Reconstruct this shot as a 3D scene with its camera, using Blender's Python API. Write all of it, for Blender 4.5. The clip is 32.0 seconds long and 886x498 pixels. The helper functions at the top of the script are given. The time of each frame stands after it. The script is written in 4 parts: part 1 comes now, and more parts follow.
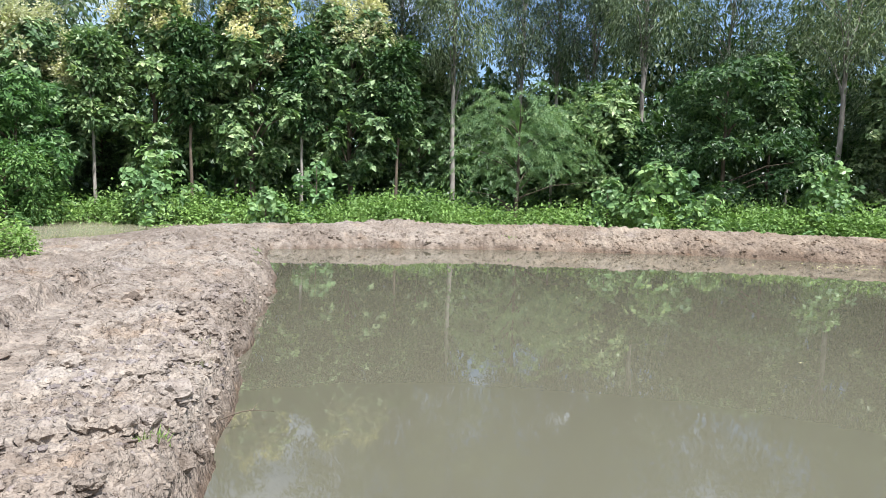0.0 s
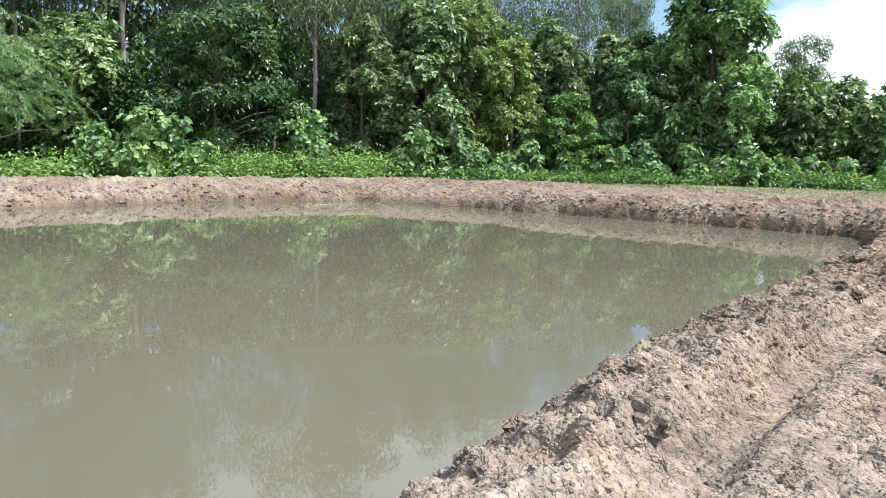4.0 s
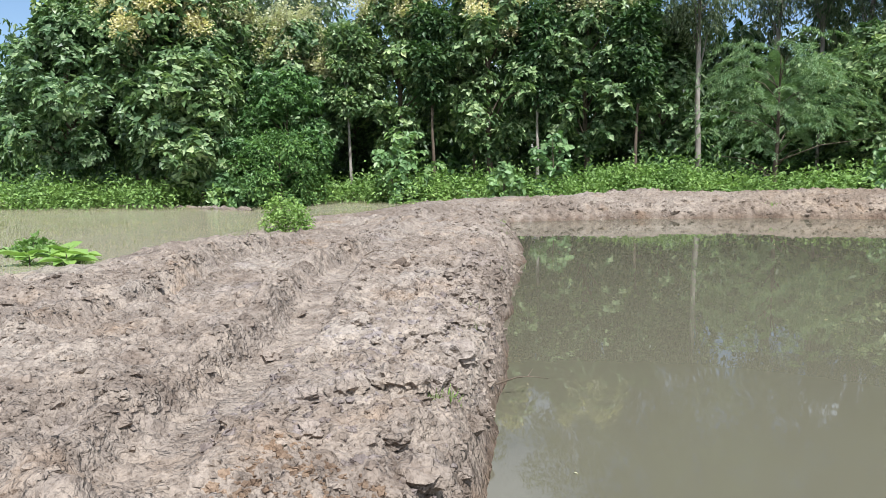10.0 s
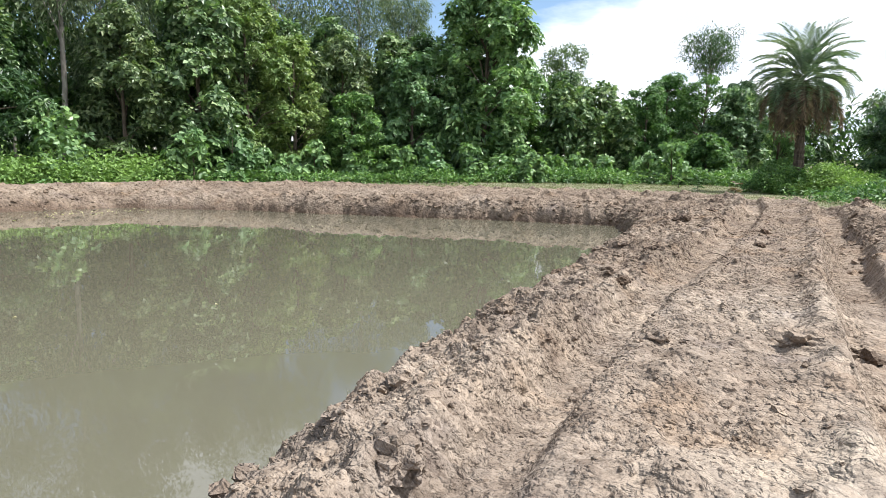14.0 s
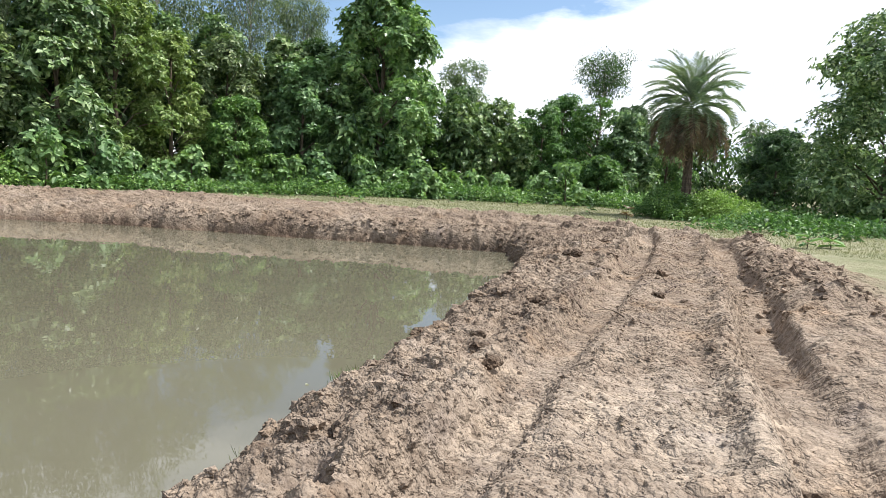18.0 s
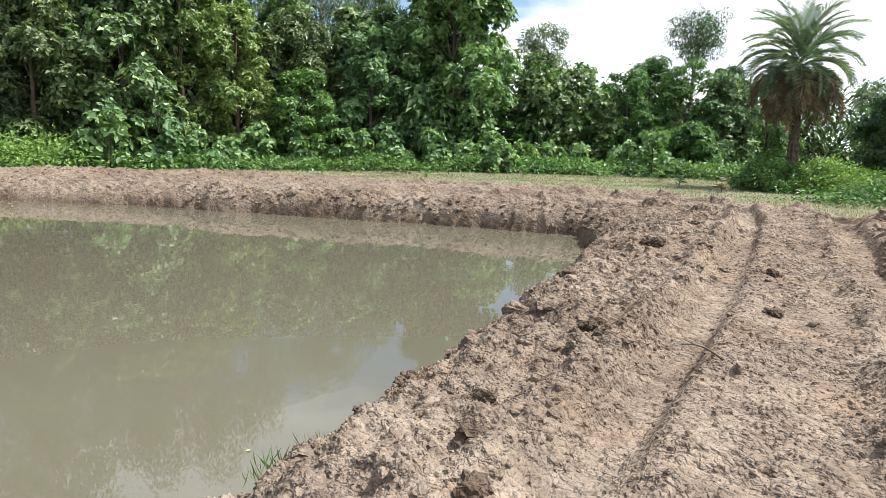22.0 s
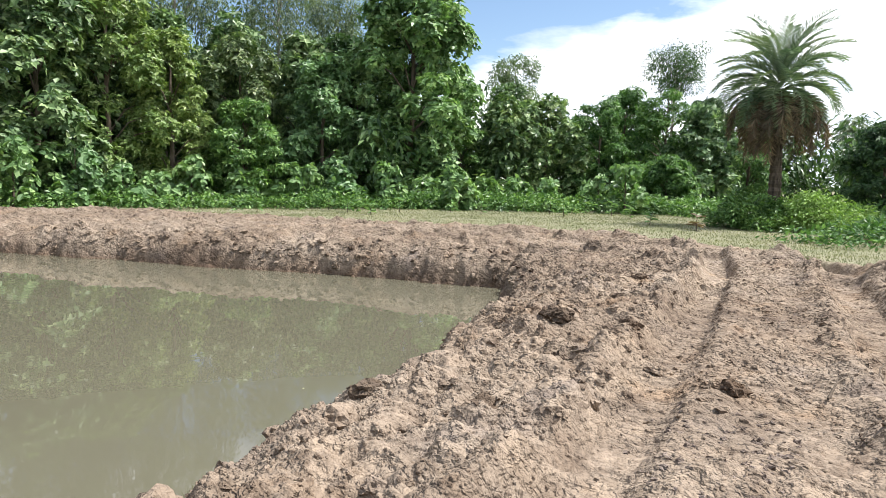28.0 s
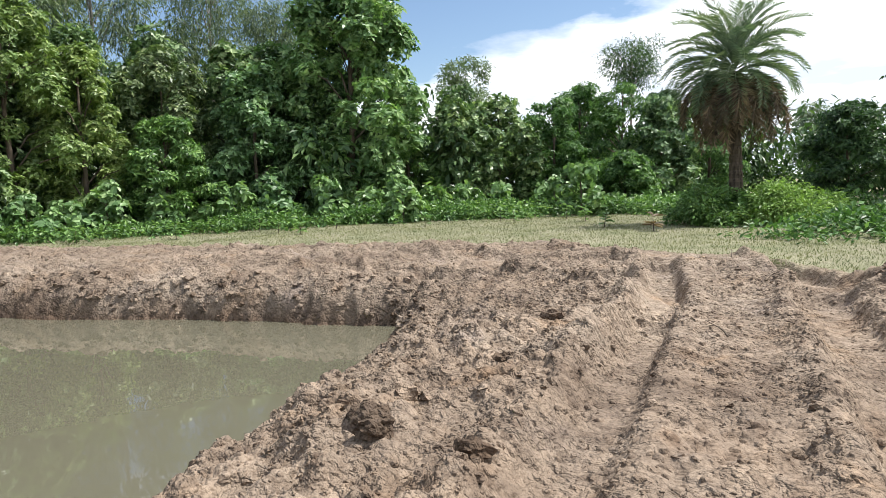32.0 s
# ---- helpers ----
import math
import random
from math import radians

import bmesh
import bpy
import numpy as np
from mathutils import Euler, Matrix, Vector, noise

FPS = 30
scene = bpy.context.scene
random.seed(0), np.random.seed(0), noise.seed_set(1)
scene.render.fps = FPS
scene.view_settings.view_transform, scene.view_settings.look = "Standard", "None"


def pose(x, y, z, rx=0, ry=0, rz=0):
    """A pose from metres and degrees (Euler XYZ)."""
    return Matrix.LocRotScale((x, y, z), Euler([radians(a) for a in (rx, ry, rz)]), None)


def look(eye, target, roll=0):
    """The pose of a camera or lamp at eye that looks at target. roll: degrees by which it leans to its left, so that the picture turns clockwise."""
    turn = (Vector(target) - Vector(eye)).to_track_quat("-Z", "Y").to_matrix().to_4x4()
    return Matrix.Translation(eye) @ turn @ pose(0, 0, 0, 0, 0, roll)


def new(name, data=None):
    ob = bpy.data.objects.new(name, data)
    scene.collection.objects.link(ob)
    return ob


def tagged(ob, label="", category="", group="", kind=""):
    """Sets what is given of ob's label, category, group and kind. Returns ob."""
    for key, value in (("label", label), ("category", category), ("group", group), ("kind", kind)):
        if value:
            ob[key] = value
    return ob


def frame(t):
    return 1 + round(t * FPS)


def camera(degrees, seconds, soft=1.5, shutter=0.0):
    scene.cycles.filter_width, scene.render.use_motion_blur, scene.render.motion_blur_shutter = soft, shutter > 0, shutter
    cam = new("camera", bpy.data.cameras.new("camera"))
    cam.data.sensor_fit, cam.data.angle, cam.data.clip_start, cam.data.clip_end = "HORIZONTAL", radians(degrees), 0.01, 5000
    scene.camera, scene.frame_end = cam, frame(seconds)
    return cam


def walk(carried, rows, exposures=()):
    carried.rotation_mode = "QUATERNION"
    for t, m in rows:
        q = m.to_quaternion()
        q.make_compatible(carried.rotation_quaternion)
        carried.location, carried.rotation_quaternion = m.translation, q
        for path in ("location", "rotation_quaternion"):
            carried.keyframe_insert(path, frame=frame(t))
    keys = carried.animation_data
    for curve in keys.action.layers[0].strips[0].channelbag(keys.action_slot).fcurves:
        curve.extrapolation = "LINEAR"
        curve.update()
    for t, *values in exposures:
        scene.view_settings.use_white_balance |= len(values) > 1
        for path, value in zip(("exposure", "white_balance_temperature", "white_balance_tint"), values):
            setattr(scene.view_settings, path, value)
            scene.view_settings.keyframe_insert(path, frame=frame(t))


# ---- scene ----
cam = camera(65.65, 32.0, 0.6)
# seconds, eye x, y, z, heading clockwise from +y, pitch, roll
ROWS = [
    (0, -0.001, -0.004, 2.330, 0.49, -4.96, 1.62),
    (0.5, -0.054, -0.023, 2.318, 2.23, -6.16, 1.66),
    (1, -0.079, -0.003, 2.297, 4.51, -6.14, 2.23),
    (1.5, -0.112, 0.022, 2.238, 4.40, -11.64, 2.06),
    (2, -0.127, 0.051, 2.202, 5.41, -14.55, 2.08),
    (2.5, -0.059, 0.127, 2.195, 15.12, -10.87, 1.29),
    (3, 0.020, 0.195, 2.200, 27.11, -9.26, 2.43),
    (3.5, 0.053, 0.239, 2.200, 35.74, -8.83, 1.46),
    (5.5, -0.071, 0.320, 2.160, 45.55, -6.78, 1.73),
    (6, -0.137, 0.369, 2.159, 36.39, -7.14, 0.45),
    (6.5, -0.199, 0.384, 2.149, 23.53, -7.31, -0.15),
    (7, -0.237, 0.373, 2.134, 13.95, -7.12, 0.61),
    (7.5, -0.287, 0.334, 2.145, 3.94, -7.45, -0.07),
    (8, -0.320, 0.356, 2.146, -0.14, -7.80, 0.08),
    (8.5, -0.369, 0.387, 2.142, -3.18, -7.70, -1.23),
    (9, -0.458, 0.397, 2.145, -10.96, -6.20, -1.46),
    (9.5, -0.488, 0.383, 2.141, -16.62, -6.38, -1.55),
    (10, -0.489, 0.359, 2.129, -18.58, -7.01, -1.16),
    (10.5, -0.473, 0.306, 2.068, -20.27, -11.00, -1.21),
    (11, -0.312, 0.311, 2.000, -8.04, -15.78, -0.21),
    (11.5, 0.004, 0.336, 1.976, 30.34, -13.72, -0.08),
    (12, 0.180, 0.380, 2.029, 47.34, -8.69, 1.58),
    (12.5, 0.379, 0.386, 2.023, 48.11, -8.53, -0.17),
    (13, 0.549, 0.471, 2.041, 52.20, -8.91, 0.58),
    (13.5, 0.728, 0.590, 2.038, 56.00, -6.89, 0.55),
    (14, 0.991, 0.605, 2.041, 57.76, -7.66, 0.53),
    (14.5, 1.180, 0.650, 2.050, 58.00, -9.69, 1.14),
    (15, 1.352, 0.735, 2.085, 62.63, -8.00, 0.82),
    (15.5, 1.564, 0.737, 2.101, 62.61, -4.67, 0.81),
    (17.5, 2.663, 0.916, 2.209, 63.34, -4.66, 1.90),
    (18, 2.965, 1.045, 2.224, 66.10, -6.50, 2.75),
    (18.5, 3.246, 1.131, 2.210, 66.56, -5.35, 1.97),
    (19, 3.566, 1.158, 2.205, 65.41, -5.31, 2.47),
    (19.5, 3.880, 1.249, 2.205, 63.90, -8.03, 1.50),
    (20, 4.142, 1.261, 2.227, 65.01, -8.88, 1.04),
    (20.5, 4.438, 1.258, 2.191, 61.40, -7.87, 2.81),
    (21, 4.740, 1.389, 2.210, 62.37, -7.83, 1.93),
    (21.5, 5.056, 1.451, 2.197, 63.61, -8.98, 0.86),
    (22, 5.377, 1.490, 2.211, 59.11, -8.98, 1.52),
    (22.5, 5.709, 1.608, 2.158, 62.99, -7.21, 2.28),
    (23, 6.091, 1.772, 2.182, 64.36, -5.20, 5.08),
    (23.5, 6.428, 1.809, 2.188, 56.56, -3.14, 3.28),
    (24, 6.723, 1.884, 2.221, 50.13, -5.13, 4.68),
    (24.5, 7.010, 1.875, 2.203, 48.80, -5.49, 1.01),
    (26.5, 8.262, 1.727, 2.155, 39.10, -4.44, -1.42),
    (27, 8.616, 1.719, 2.132, 48.87, -2.92, 4.18),
    (27.5, 9.041, 1.688, 2.097, 59.04, -4.90, 2.58),
    (28, 9.458, 1.701, 2.075, 59.91, -5.84, 1.31),
    (28.5, 9.850, 1.774, 2.087, 61.83, -4.74, 2.28),
    (29, 10.244, 1.745, 2.076, 66.41, -5.08, -0.33),
    (29.5, 10.638, 1.714, 2.070, 61.95, -6.44, 0.41),
    (30, 11.028, 1.770, 2.168, 62.40, -5.17, 2.42),
    (30.5, 11.381, 1.774, 2.150, 67.01, -5.17, 1.74),
    (31, 11.778, 1.728, 2.162, 66.09, -3.47, 1.62),
    (31.5, 12.129, 1.779, 2.103, 65.91, -3.88, 1.60),
    (32, 12.524, 1.842, 2.089, 62.09, -5.12, -2.14),
]


def aim(x, y, z, heading, pitch, roll):
    h, p = radians(heading), radians(pitch)
    way = Vector((math.sin(h) * math.cos(p), math.cos(h) * math.cos(p), math.sin(p)))
    return look((x, y, z), Vector((x, y, z)) + way * 10, roll)


EXPOSURES = [(0, 0.75), (1, 0.76), (3, 0.83), (6, 0.85), (7.5, 0.75), (9, 0.68), (10, 0.52), (11, 0.42), (12, 0.68), (13, 0.72), (15, 0.75), (18, 0.71), (20, 0.67), (21.5, 0.73), (24, 0.76), (27, 0.84), (28, 0.8), (29, 0.75), (30, 0.68), (31, 0.66), (32, 0.61)]
walk(cam, [(row[0], aim(*row[1:])) for row in ROWS], [(t, stops, 6150 if t < 14 else 6520, 10) for t, stops in EXPOSURES])

# ---- light ----
SUN_AZ, SUN_EL = 140.0, 58.0
world = bpy.data.worlds.new("world")
scene.world = world
world.use_nodes = True
wn, wl = world.node_tree.nodes, world.node_tree.links
bg = wn["Background"]
bg.inputs["Strength"].default_value = 0.1
sky = wn.new("ShaderNodeTexSky")
sky.sky_type = "NISHITA"
sky.sun_disc = False
sky.sun_elevation, sky.sun_rotation = radians(SUN_EL), radians(SUN_AZ)
sky.dust_density, sky.ozone_density = 0.5, 2.5
coord = wn.new("ShaderNodeTexCoord")
# a layer of broken cloud: the direction is divided by its height so that the cloud thins out in perspective
split = wn.new("ShaderNodeSeparateXYZ")
wl.new(coord.outputs["Generated"], split.inputs[0])
high = wn.new("ShaderNodeMath")
high.operation = "MAXIMUM"
high.inputs[1].default_value = 0.03
wl.new(split.outputs["Z"], high.inputs[0])
add = wn.new("ShaderNodeMath")
add.inputs[1].default_value = 0.12
wl.new(high.outputs[0], add.inputs[0])
flat = wn.new("ShaderNodeVectorMath")
flat.operation = "DIVIDE"
join = wn.new("ShaderNodeCombineXYZ")
for k in range(3):
    wl.new(add.outputs[0], join.inputs[k])
wl.new(coord.outputs["Generated"], flat.inputs[0])
wl.new(join.outputs[0], flat.inputs[1])
cloud = wn.new("ShaderNodeTexNoise")
cloud.inputs["Scale"].default_value = 0.9
cloud.inputs["Detail"].default_value = 7.0
cloud.inputs["Roughness"].default_value = 0.55
shift = wn.new("ShaderNodeVectorMath")
shift.inputs[1].default_value = (3.2, 1.4, 0.0)
wl.new(flat.outputs[0], shift.inputs[0])
wl.new(shift.outputs[0], cloud.inputs["Vector"])
ramp = wn.new("ShaderNodeValToRGB")
ramp.color_ramp.elements[0].position, ramp.color_ramp.elements[1].position = 0.42, 0.55
# the cloud bank stands low in the north-east and rises towards the south-east
side = wn.new("ShaderNodeVectorMath")
side.operation = "DOT_PRODUCT"
side.inputs[1].default_value = (-0.12, 0.297, 1.0)
wl.new(coord.outputs["Generated"], side.inputs[0])
total = wn.new("ShaderNodeMapRange")
total.inputs[1].default_value, total.inputs[2].default_value, total.inputs[3].default_value, total.inputs[4].default_value = 0.08, 0.23, 0.27, -0.11
wl.new(side.outputs["Value"], total.inputs[0])
# broken cloud again above the clear gap
upper = wn.new("ShaderNodeVectorMath")
upper.operation = "DOT_PRODUCT"
upper.inputs[1].default_value = (0.05, 0.0, 1.0)
wl.new(coord.outputs["Generated"], upper.inputs[0])
again = wn.new("ShaderNodeMapRange")
again.inputs[1].default_value, again.inputs[2].default_value, again.inputs[3].default_value, again.inputs[4].default_value = 0.36, 0.46, 0.0, 0.15
wl.new(upper.outputs["Value"], again.inputs[0])
both = wn.new("ShaderNodeMath")
wl.new(total.outputs[0], both.inputs[0])
wl.new(again.outputs[0], both.inputs[1])
cover = wn.new("ShaderNodeMath")
wl.new(both.outputs[0], cover.inputs[0])
wl.new(cloud.outputs["Fac"], cover.inputs[1])
wl.new(cover.outputs[0], ramp.inputs[0])
mix = wn.new("ShaderNodeMix")
mix.data_type = "RGBA"
grey = wn.new("ShaderNodeTexNoise")
grey.inputs["Scale"].default_value, grey.inputs["Detail"].default_value = 1.7, 6.0
wl.new(shift.outputs[0], grey.inputs["Vector"])
tone = wn.new("ShaderNodeValToRGB")
tone.color_ramp.elements[0].position, tone.color_ramp.elements[1].position = 0.38, 0.6
tone.color_ramp.elements[0].color, tone.color_ramp.elements[1].color = (0.58, 0.65, 0.76, 1), (0.98, 1.0, 1.05, 1)
wl.new(grey.outputs["Fac"], tone.inputs[0])
bright = wn.new("ShaderNodeVectorMath")
bright.operation = "SCALE"
bright.inputs["Scale"].default_value = 10.5
wl.new(tone.outputs[0], bright.inputs[0])
wl.new(bright.outputs[0], mix.inputs["B"])
wl.new(ramp.outputs[0], mix.inputs["Factor"])
wl.new(sky.outputs[0], mix.inputs["A"])
wl.new(mix.outputs["Result"], bg.inputs["Color"])

sun = new("sun", bpy.data.lights.new("sun", "SUN"))
sun.data.energy, sun.data.angle, sun.data.color = 4.9, radians(1.4), (1.0, 0.975, 0.935)
to_sun = Vector((math.sin(radians(SUN_AZ)) * math.cos(radians(SUN_EL)), math.cos(radians(SUN_AZ)) * math.cos(radians(SUN_EL)), math.sin(radians(SUN_EL))))
sun.matrix_world = look(to_sun * 100, (0, 0, 0))


# ---- materials ----
def material(name, rough=0.9, spec=0.3):
    m = bpy.data.materials.new(name)
    m.use_nodes = True
    n = m.node_tree.nodes
    b = n["Principled BSDF"]
    b.inputs["Roughness"].default_value = rough
    b.inputs["Specular IOR Level"].default_value = spec
    return m, n, m.node_tree.links, b


def noise_node(n, l, scale, detail=4.0, rough=0.6, vec=None):
    t = n.new("ShaderNodeTexNoise")
    t.inputs["Scale"].default_value, t.inputs["Detail"].default_value, t.inputs["Roughness"].default_value = scale, detail, rough
    if vec is not None:
        l.new(vec, t.inputs["Vector"])
    return t.outputs["Fac"]


def ramp_node(n, l, fac, stops):
    r = n.new("ShaderNodeValToRGB")
    e = r.color_ramp.elements
    while len(e) < len(stops):
        e.new(0.5)
    for k, (p, c) in enumerate(stops):
        e[k].position, e[k].color = p, (*c, 1)
    l.new(fac, r.inputs[0])
    return r.outputs[0]


def mixed(n, l, fac, a, b, mode="MIX"):
    m = n.new("ShaderNodeMix")
    m.data_type, m.blend_type = "RGBA", mode
    for key, v in (("Factor", fac), ("A", a), ("B", b)):
        if isinstance(v, (int, float)):
            m.inputs[key].default_value = v
        elif isinstance(v, tuple):
            m.inputs[key].default_value = (*v, 1)
        else:
            l.new(v, m.inputs[key])
    return m.outputs["Result"]


def bumped(n, l, b, height, strength, distance):
    k = n.new("ShaderNodeBump")
    k.inputs["Strength"].default_value, k.inputs["Distance"].default_value = strength, distance
    l.new(height, k.inputs["Height"])
    l.new(k.outputs[0], b.inputs["Normal"])


def mud_colour(n, l, vec):
    """Dried mud: broad pale and brown patches, tones that change from clod to clod, and fine specks."""
    big = noise_node(n, l, 0.45, 5, 0.6, vec)
    c = ramp_node(n, l, big, [(0.3, (0.192, 0.153, 0.121)), (0.5, (0.25, 0.204, 0.163)), (0.72, (0.318, 0.27, 0.22))])
    hue = ramp_node(n, l, noise_node(n, l, 1.1, 4, 0.6, vec), [(0.3, (1.0, 0.9, 0.8)), (0.42, (1.0, 0.98, 0.96)), (0.6, (1.0, 1.0, 1.0)), (0.72, (0.92, 0.93, 1.0))])
    mid = ramp_node(n, l, noise_node(n, l, 2.6, 5, 0.7, vec), [(0.3, (0.66, 0.62, 0.6)), (0.48, (0.98, 0.98, 0.98)), (0.7, (1.18, 1.17, 1.14))])
    speck = ramp_node(n, l, noise_node(n, l, 38.0, 4, 0.7, vec), [(0.32, (0.6, 0.57, 0.55)), (0.47, (1.0, 1.0, 1.0)), (0.7, (1.15, 1.14, 1.12))])
    cell = n.new("ShaderNodeTexVoronoi")
    cell.inputs["Scale"].default_value = 13.0
    l.new(vec, cell.inputs["Vector"])
    grain = ramp_node(n, l, cell.outputs["Color"], [(0.0, (0.72, 0.7, 0.69)), (0.5, (1.0, 1.0, 1.0)), (1.0, (1.2, 1.2, 1.19))])
    for tone in (hue, mid, speck, grain):
        c = mixed(n, l, 1.0, c, tone, "MULTIPLY")
    # the soil of the west bank is greyer
    sep = n.new("ShaderNodeSeparateXYZ")
    l.new(vec, sep.inputs[0])
    west = n.new("ShaderNodeMapRange")
    west.inputs[1].default_value, west.inputs[2].default_value = 4.0, -3.0
    l.new(sep.outputs["X"], west.inputs[0])
    c = mixed(n, l, west.outputs[0], c, mixed(n, l, 1.0, c, (1.0, 1.04, 1.1), "MULTIPLY"))
    # and browner towards the east
    east = n.new("ShaderNodeMapRange")
    east.inputs[1].default_value, east.inputs[2].default_value = 3.0, 15.0
    l.new(sep.outputs["X"], east.inputs[0])
    return mixed(n, l, east.outputs[0], c, mixed(n, l, 1.0, c, (0.9, 0.865, 0.83), "MULTIPLY"))


def crumbly(n, l, vec, coarse):
    """Height in metres of crumbs of several sizes, packed side by side, with smoother crusts between."""
    warp = n.new("ShaderNodeTexNoise")
    warp.inputs["Scale"].default_value, warp.inputs["Detail"].default_value = 16.0, 3.0
    l.new(vec, warp.inputs["Vector"])
    bent = n.new("ShaderNodeVectorMath")
    bent.operation = "MULTIPLY_ADD"
    bent.inputs[1].default_value = (0.07, 0.07, 0.07)
    l.new(warp.outputs["Color"], bent.inputs[0])
    l.new(vec, bent.inputs[2])
    total = None
    for scale, deep in ((9.0, -0.05 * coarse), (24.0, -0.03), (58.0, -0.013)):
        v = n.new("ShaderNodeTexVoronoi")
        v.inputs["Scale"].default_value = scale
        v.feature = "SMOOTH_F1"
        v.inputs["Smoothness"].default_value = 0.45
        l.new(bent.outputs[0], v.inputs["Vector"])
        m = n.new("ShaderNodeMath")
        m.operation = "MULTIPLY"
        m.inputs[1].default_value = deep
        l.new(v.outputs["Distance"], m.inputs[0])
        if total is not None:
            a = n.new("ShaderNodeMath")
            l.new(total, a.inputs[0])
            l.new(m.outputs[0], a.inputs[1])
            total = a.outputs[0]
        else:
            total = m.outputs[0]
    fine = n.new("ShaderNodeMath")
    fine.operation = "MULTIPLY_ADD"
    fine.inputs[1].default_value = 0.012
    l.new(noise_node(n, l, 42.0, 4, 0.62, vec), fine.inputs[0])
    l.new(total, fine.inputs[2])
    total = fine.outputs[0]
    crust = n.new("ShaderNodeMapRange")
    crust.inputs[1].default_value, crust.inputs[2].default_value, crust.inputs[3].default_value, crust.inputs[4].default_value = 0.36, 0.52, 0.35, 1.0
    l.new(noise_node(n, l, 1.6, 4, 0.6, vec), crust.inputs[0])
    k = n.new("ShaderNodeMath")
    k.operation = "MULTIPLY"
    l.new(total, k.inputs[0])
    l.new(crust.outputs[0], k.inputs[1])
    return k.outputs[0]


def mud_material(name, tint=(1, 1, 1)):
    m, n, l, b = material(name, 0.95, 0.15)
    g = n.new("ShaderNodeNewGeometry")
    v = mixed(n, l, 1.0, mud_colour(n, l, g.outputs["Position"]), tint, "MULTIPLY")
    r = ramp_node(n, l, g.outputs["Random Per Island"], [(0.0, (0.78, 0.76, 0.75)), (1.0, (1.14, 1.14, 1.14))])
    l.new(mixed(n, l, 1.0, v, r, "MULTIPLY"), b.inputs["Base Color"])
    bumped(n, l, b, crumbly(n, l, g.outputs["Position"], 0.3), 1.0, 1.0)
    return m


def ground_material():
    m, n, l, b = material("ground", 0.95, 0.15)
    g = n.new("ShaderNodeNewGeometry")
    pos = g.outputs["Position"]
    mud = mud_colour(n, l, pos)
    soil = ramp_node(n, l, noise_node(n, l, 0.6, 6, 0.65, pos), [(0.3, (0.14, 0.15, 0.075)), (0.5, (0.215, 0.21, 0.13)), (0.72, (0.28, 0.255, 0.175))])
    a = n.new("ShaderNodeAttribute")
    a.attribute_name = "mud"
    wet = n.new("ShaderNodeAttribute")
    wet.attribute_name = "wet"
    col = mixed(n, l, a.outputs["Fac"], soil, mud)
    damp = mixed(n, l, 1.0, col, (0.5, 0.43, 0.38), "MULTIPLY")
    l.new(mixed(n, l, wet.outputs["Fac"], col, damp), b.inputs["Base Color"])
    rr = n.new("ShaderNodeMapRange")
    l.new(wet.outputs["Fac"], rr.inputs[0])
    rr.inputs[3].default_value, rr.inputs[4].default_value = 0.95, 0.45
    l.new(rr.outputs[0], b.inputs["Roughness"])
    bumped(n, l, b, crumbly(n, l, pos, 1.0), 1.0, 1.0)
    return m


def leaf_material(name, dark, mid, light, rough=0.42, back=0.28):
    m, n, l, b = material(name, rough, 0.35)
    g = n.new("ShaderNodeNewGeometry")
    c = ramp_node(n, l, g.outputs["Random Per Island"], [(0.0, dark), (0.62, mid), (1.0, light)])
    o = n.new("ShaderNodeObjectInfo")
    v = ramp_node(n, l, o.outputs["Random"], [(0.0, (0.8, 0.85, 0.85)), (1.0, (1.15, 1.1, 1.0))])
    patch = ramp_node(n, l, noise_node(n, l, 0.7, 3, 0.5, g.outputs["Position"]), [(0.3, (0.75, 0.8, 0.8)), (0.7, (1.2, 1.15, 1.0))])
    c = mixed(n, l, 1.0, mixed(n, l, 1.0, c, v, "MULTIPLY"), patch, "MULTIPLY")
    l.new(c, b.inputs["Base Color"])
    t = n.new("ShaderNodeBsdfTranslucent")
    l.new(mixed(n, l, 1.0, c, (1.1, 1.25, 0.6), "MULTIPLY"), t.inputs["Color"])
    x = n.new("ShaderNodeMixShader")
    x.inputs[0].default_value = back
    l.new(b.outputs[0], x.inputs[1])
    l.new(t.outputs[0], x.inputs[2])
    l.new(x.outputs[0], n["Material Output"].inputs["Surface"])
    return m


def bark_material(name, dark, light, scale=3.0):
    m, n, l, b = material(name, 0.9, 0.2)
    g = n.new("ShaderNodeTexCoord")
    mp = n.new("ShaderNodeMapping")
    mp.inputs["Scale"].default_value = (scale, scale, scale * 0.25)
    l.new(g.outputs["Object"], mp.inputs[0])
    f = noise_node(n, l, 1.6, 6, 0.65, mp.outputs[0])
    l.new(ramp_node(n, l, f, [(0.3, dark), (0.65, light)]), b.inputs["Base Color"])
    bumped(n, l, b, f, 0.7, 0.03)
    return m


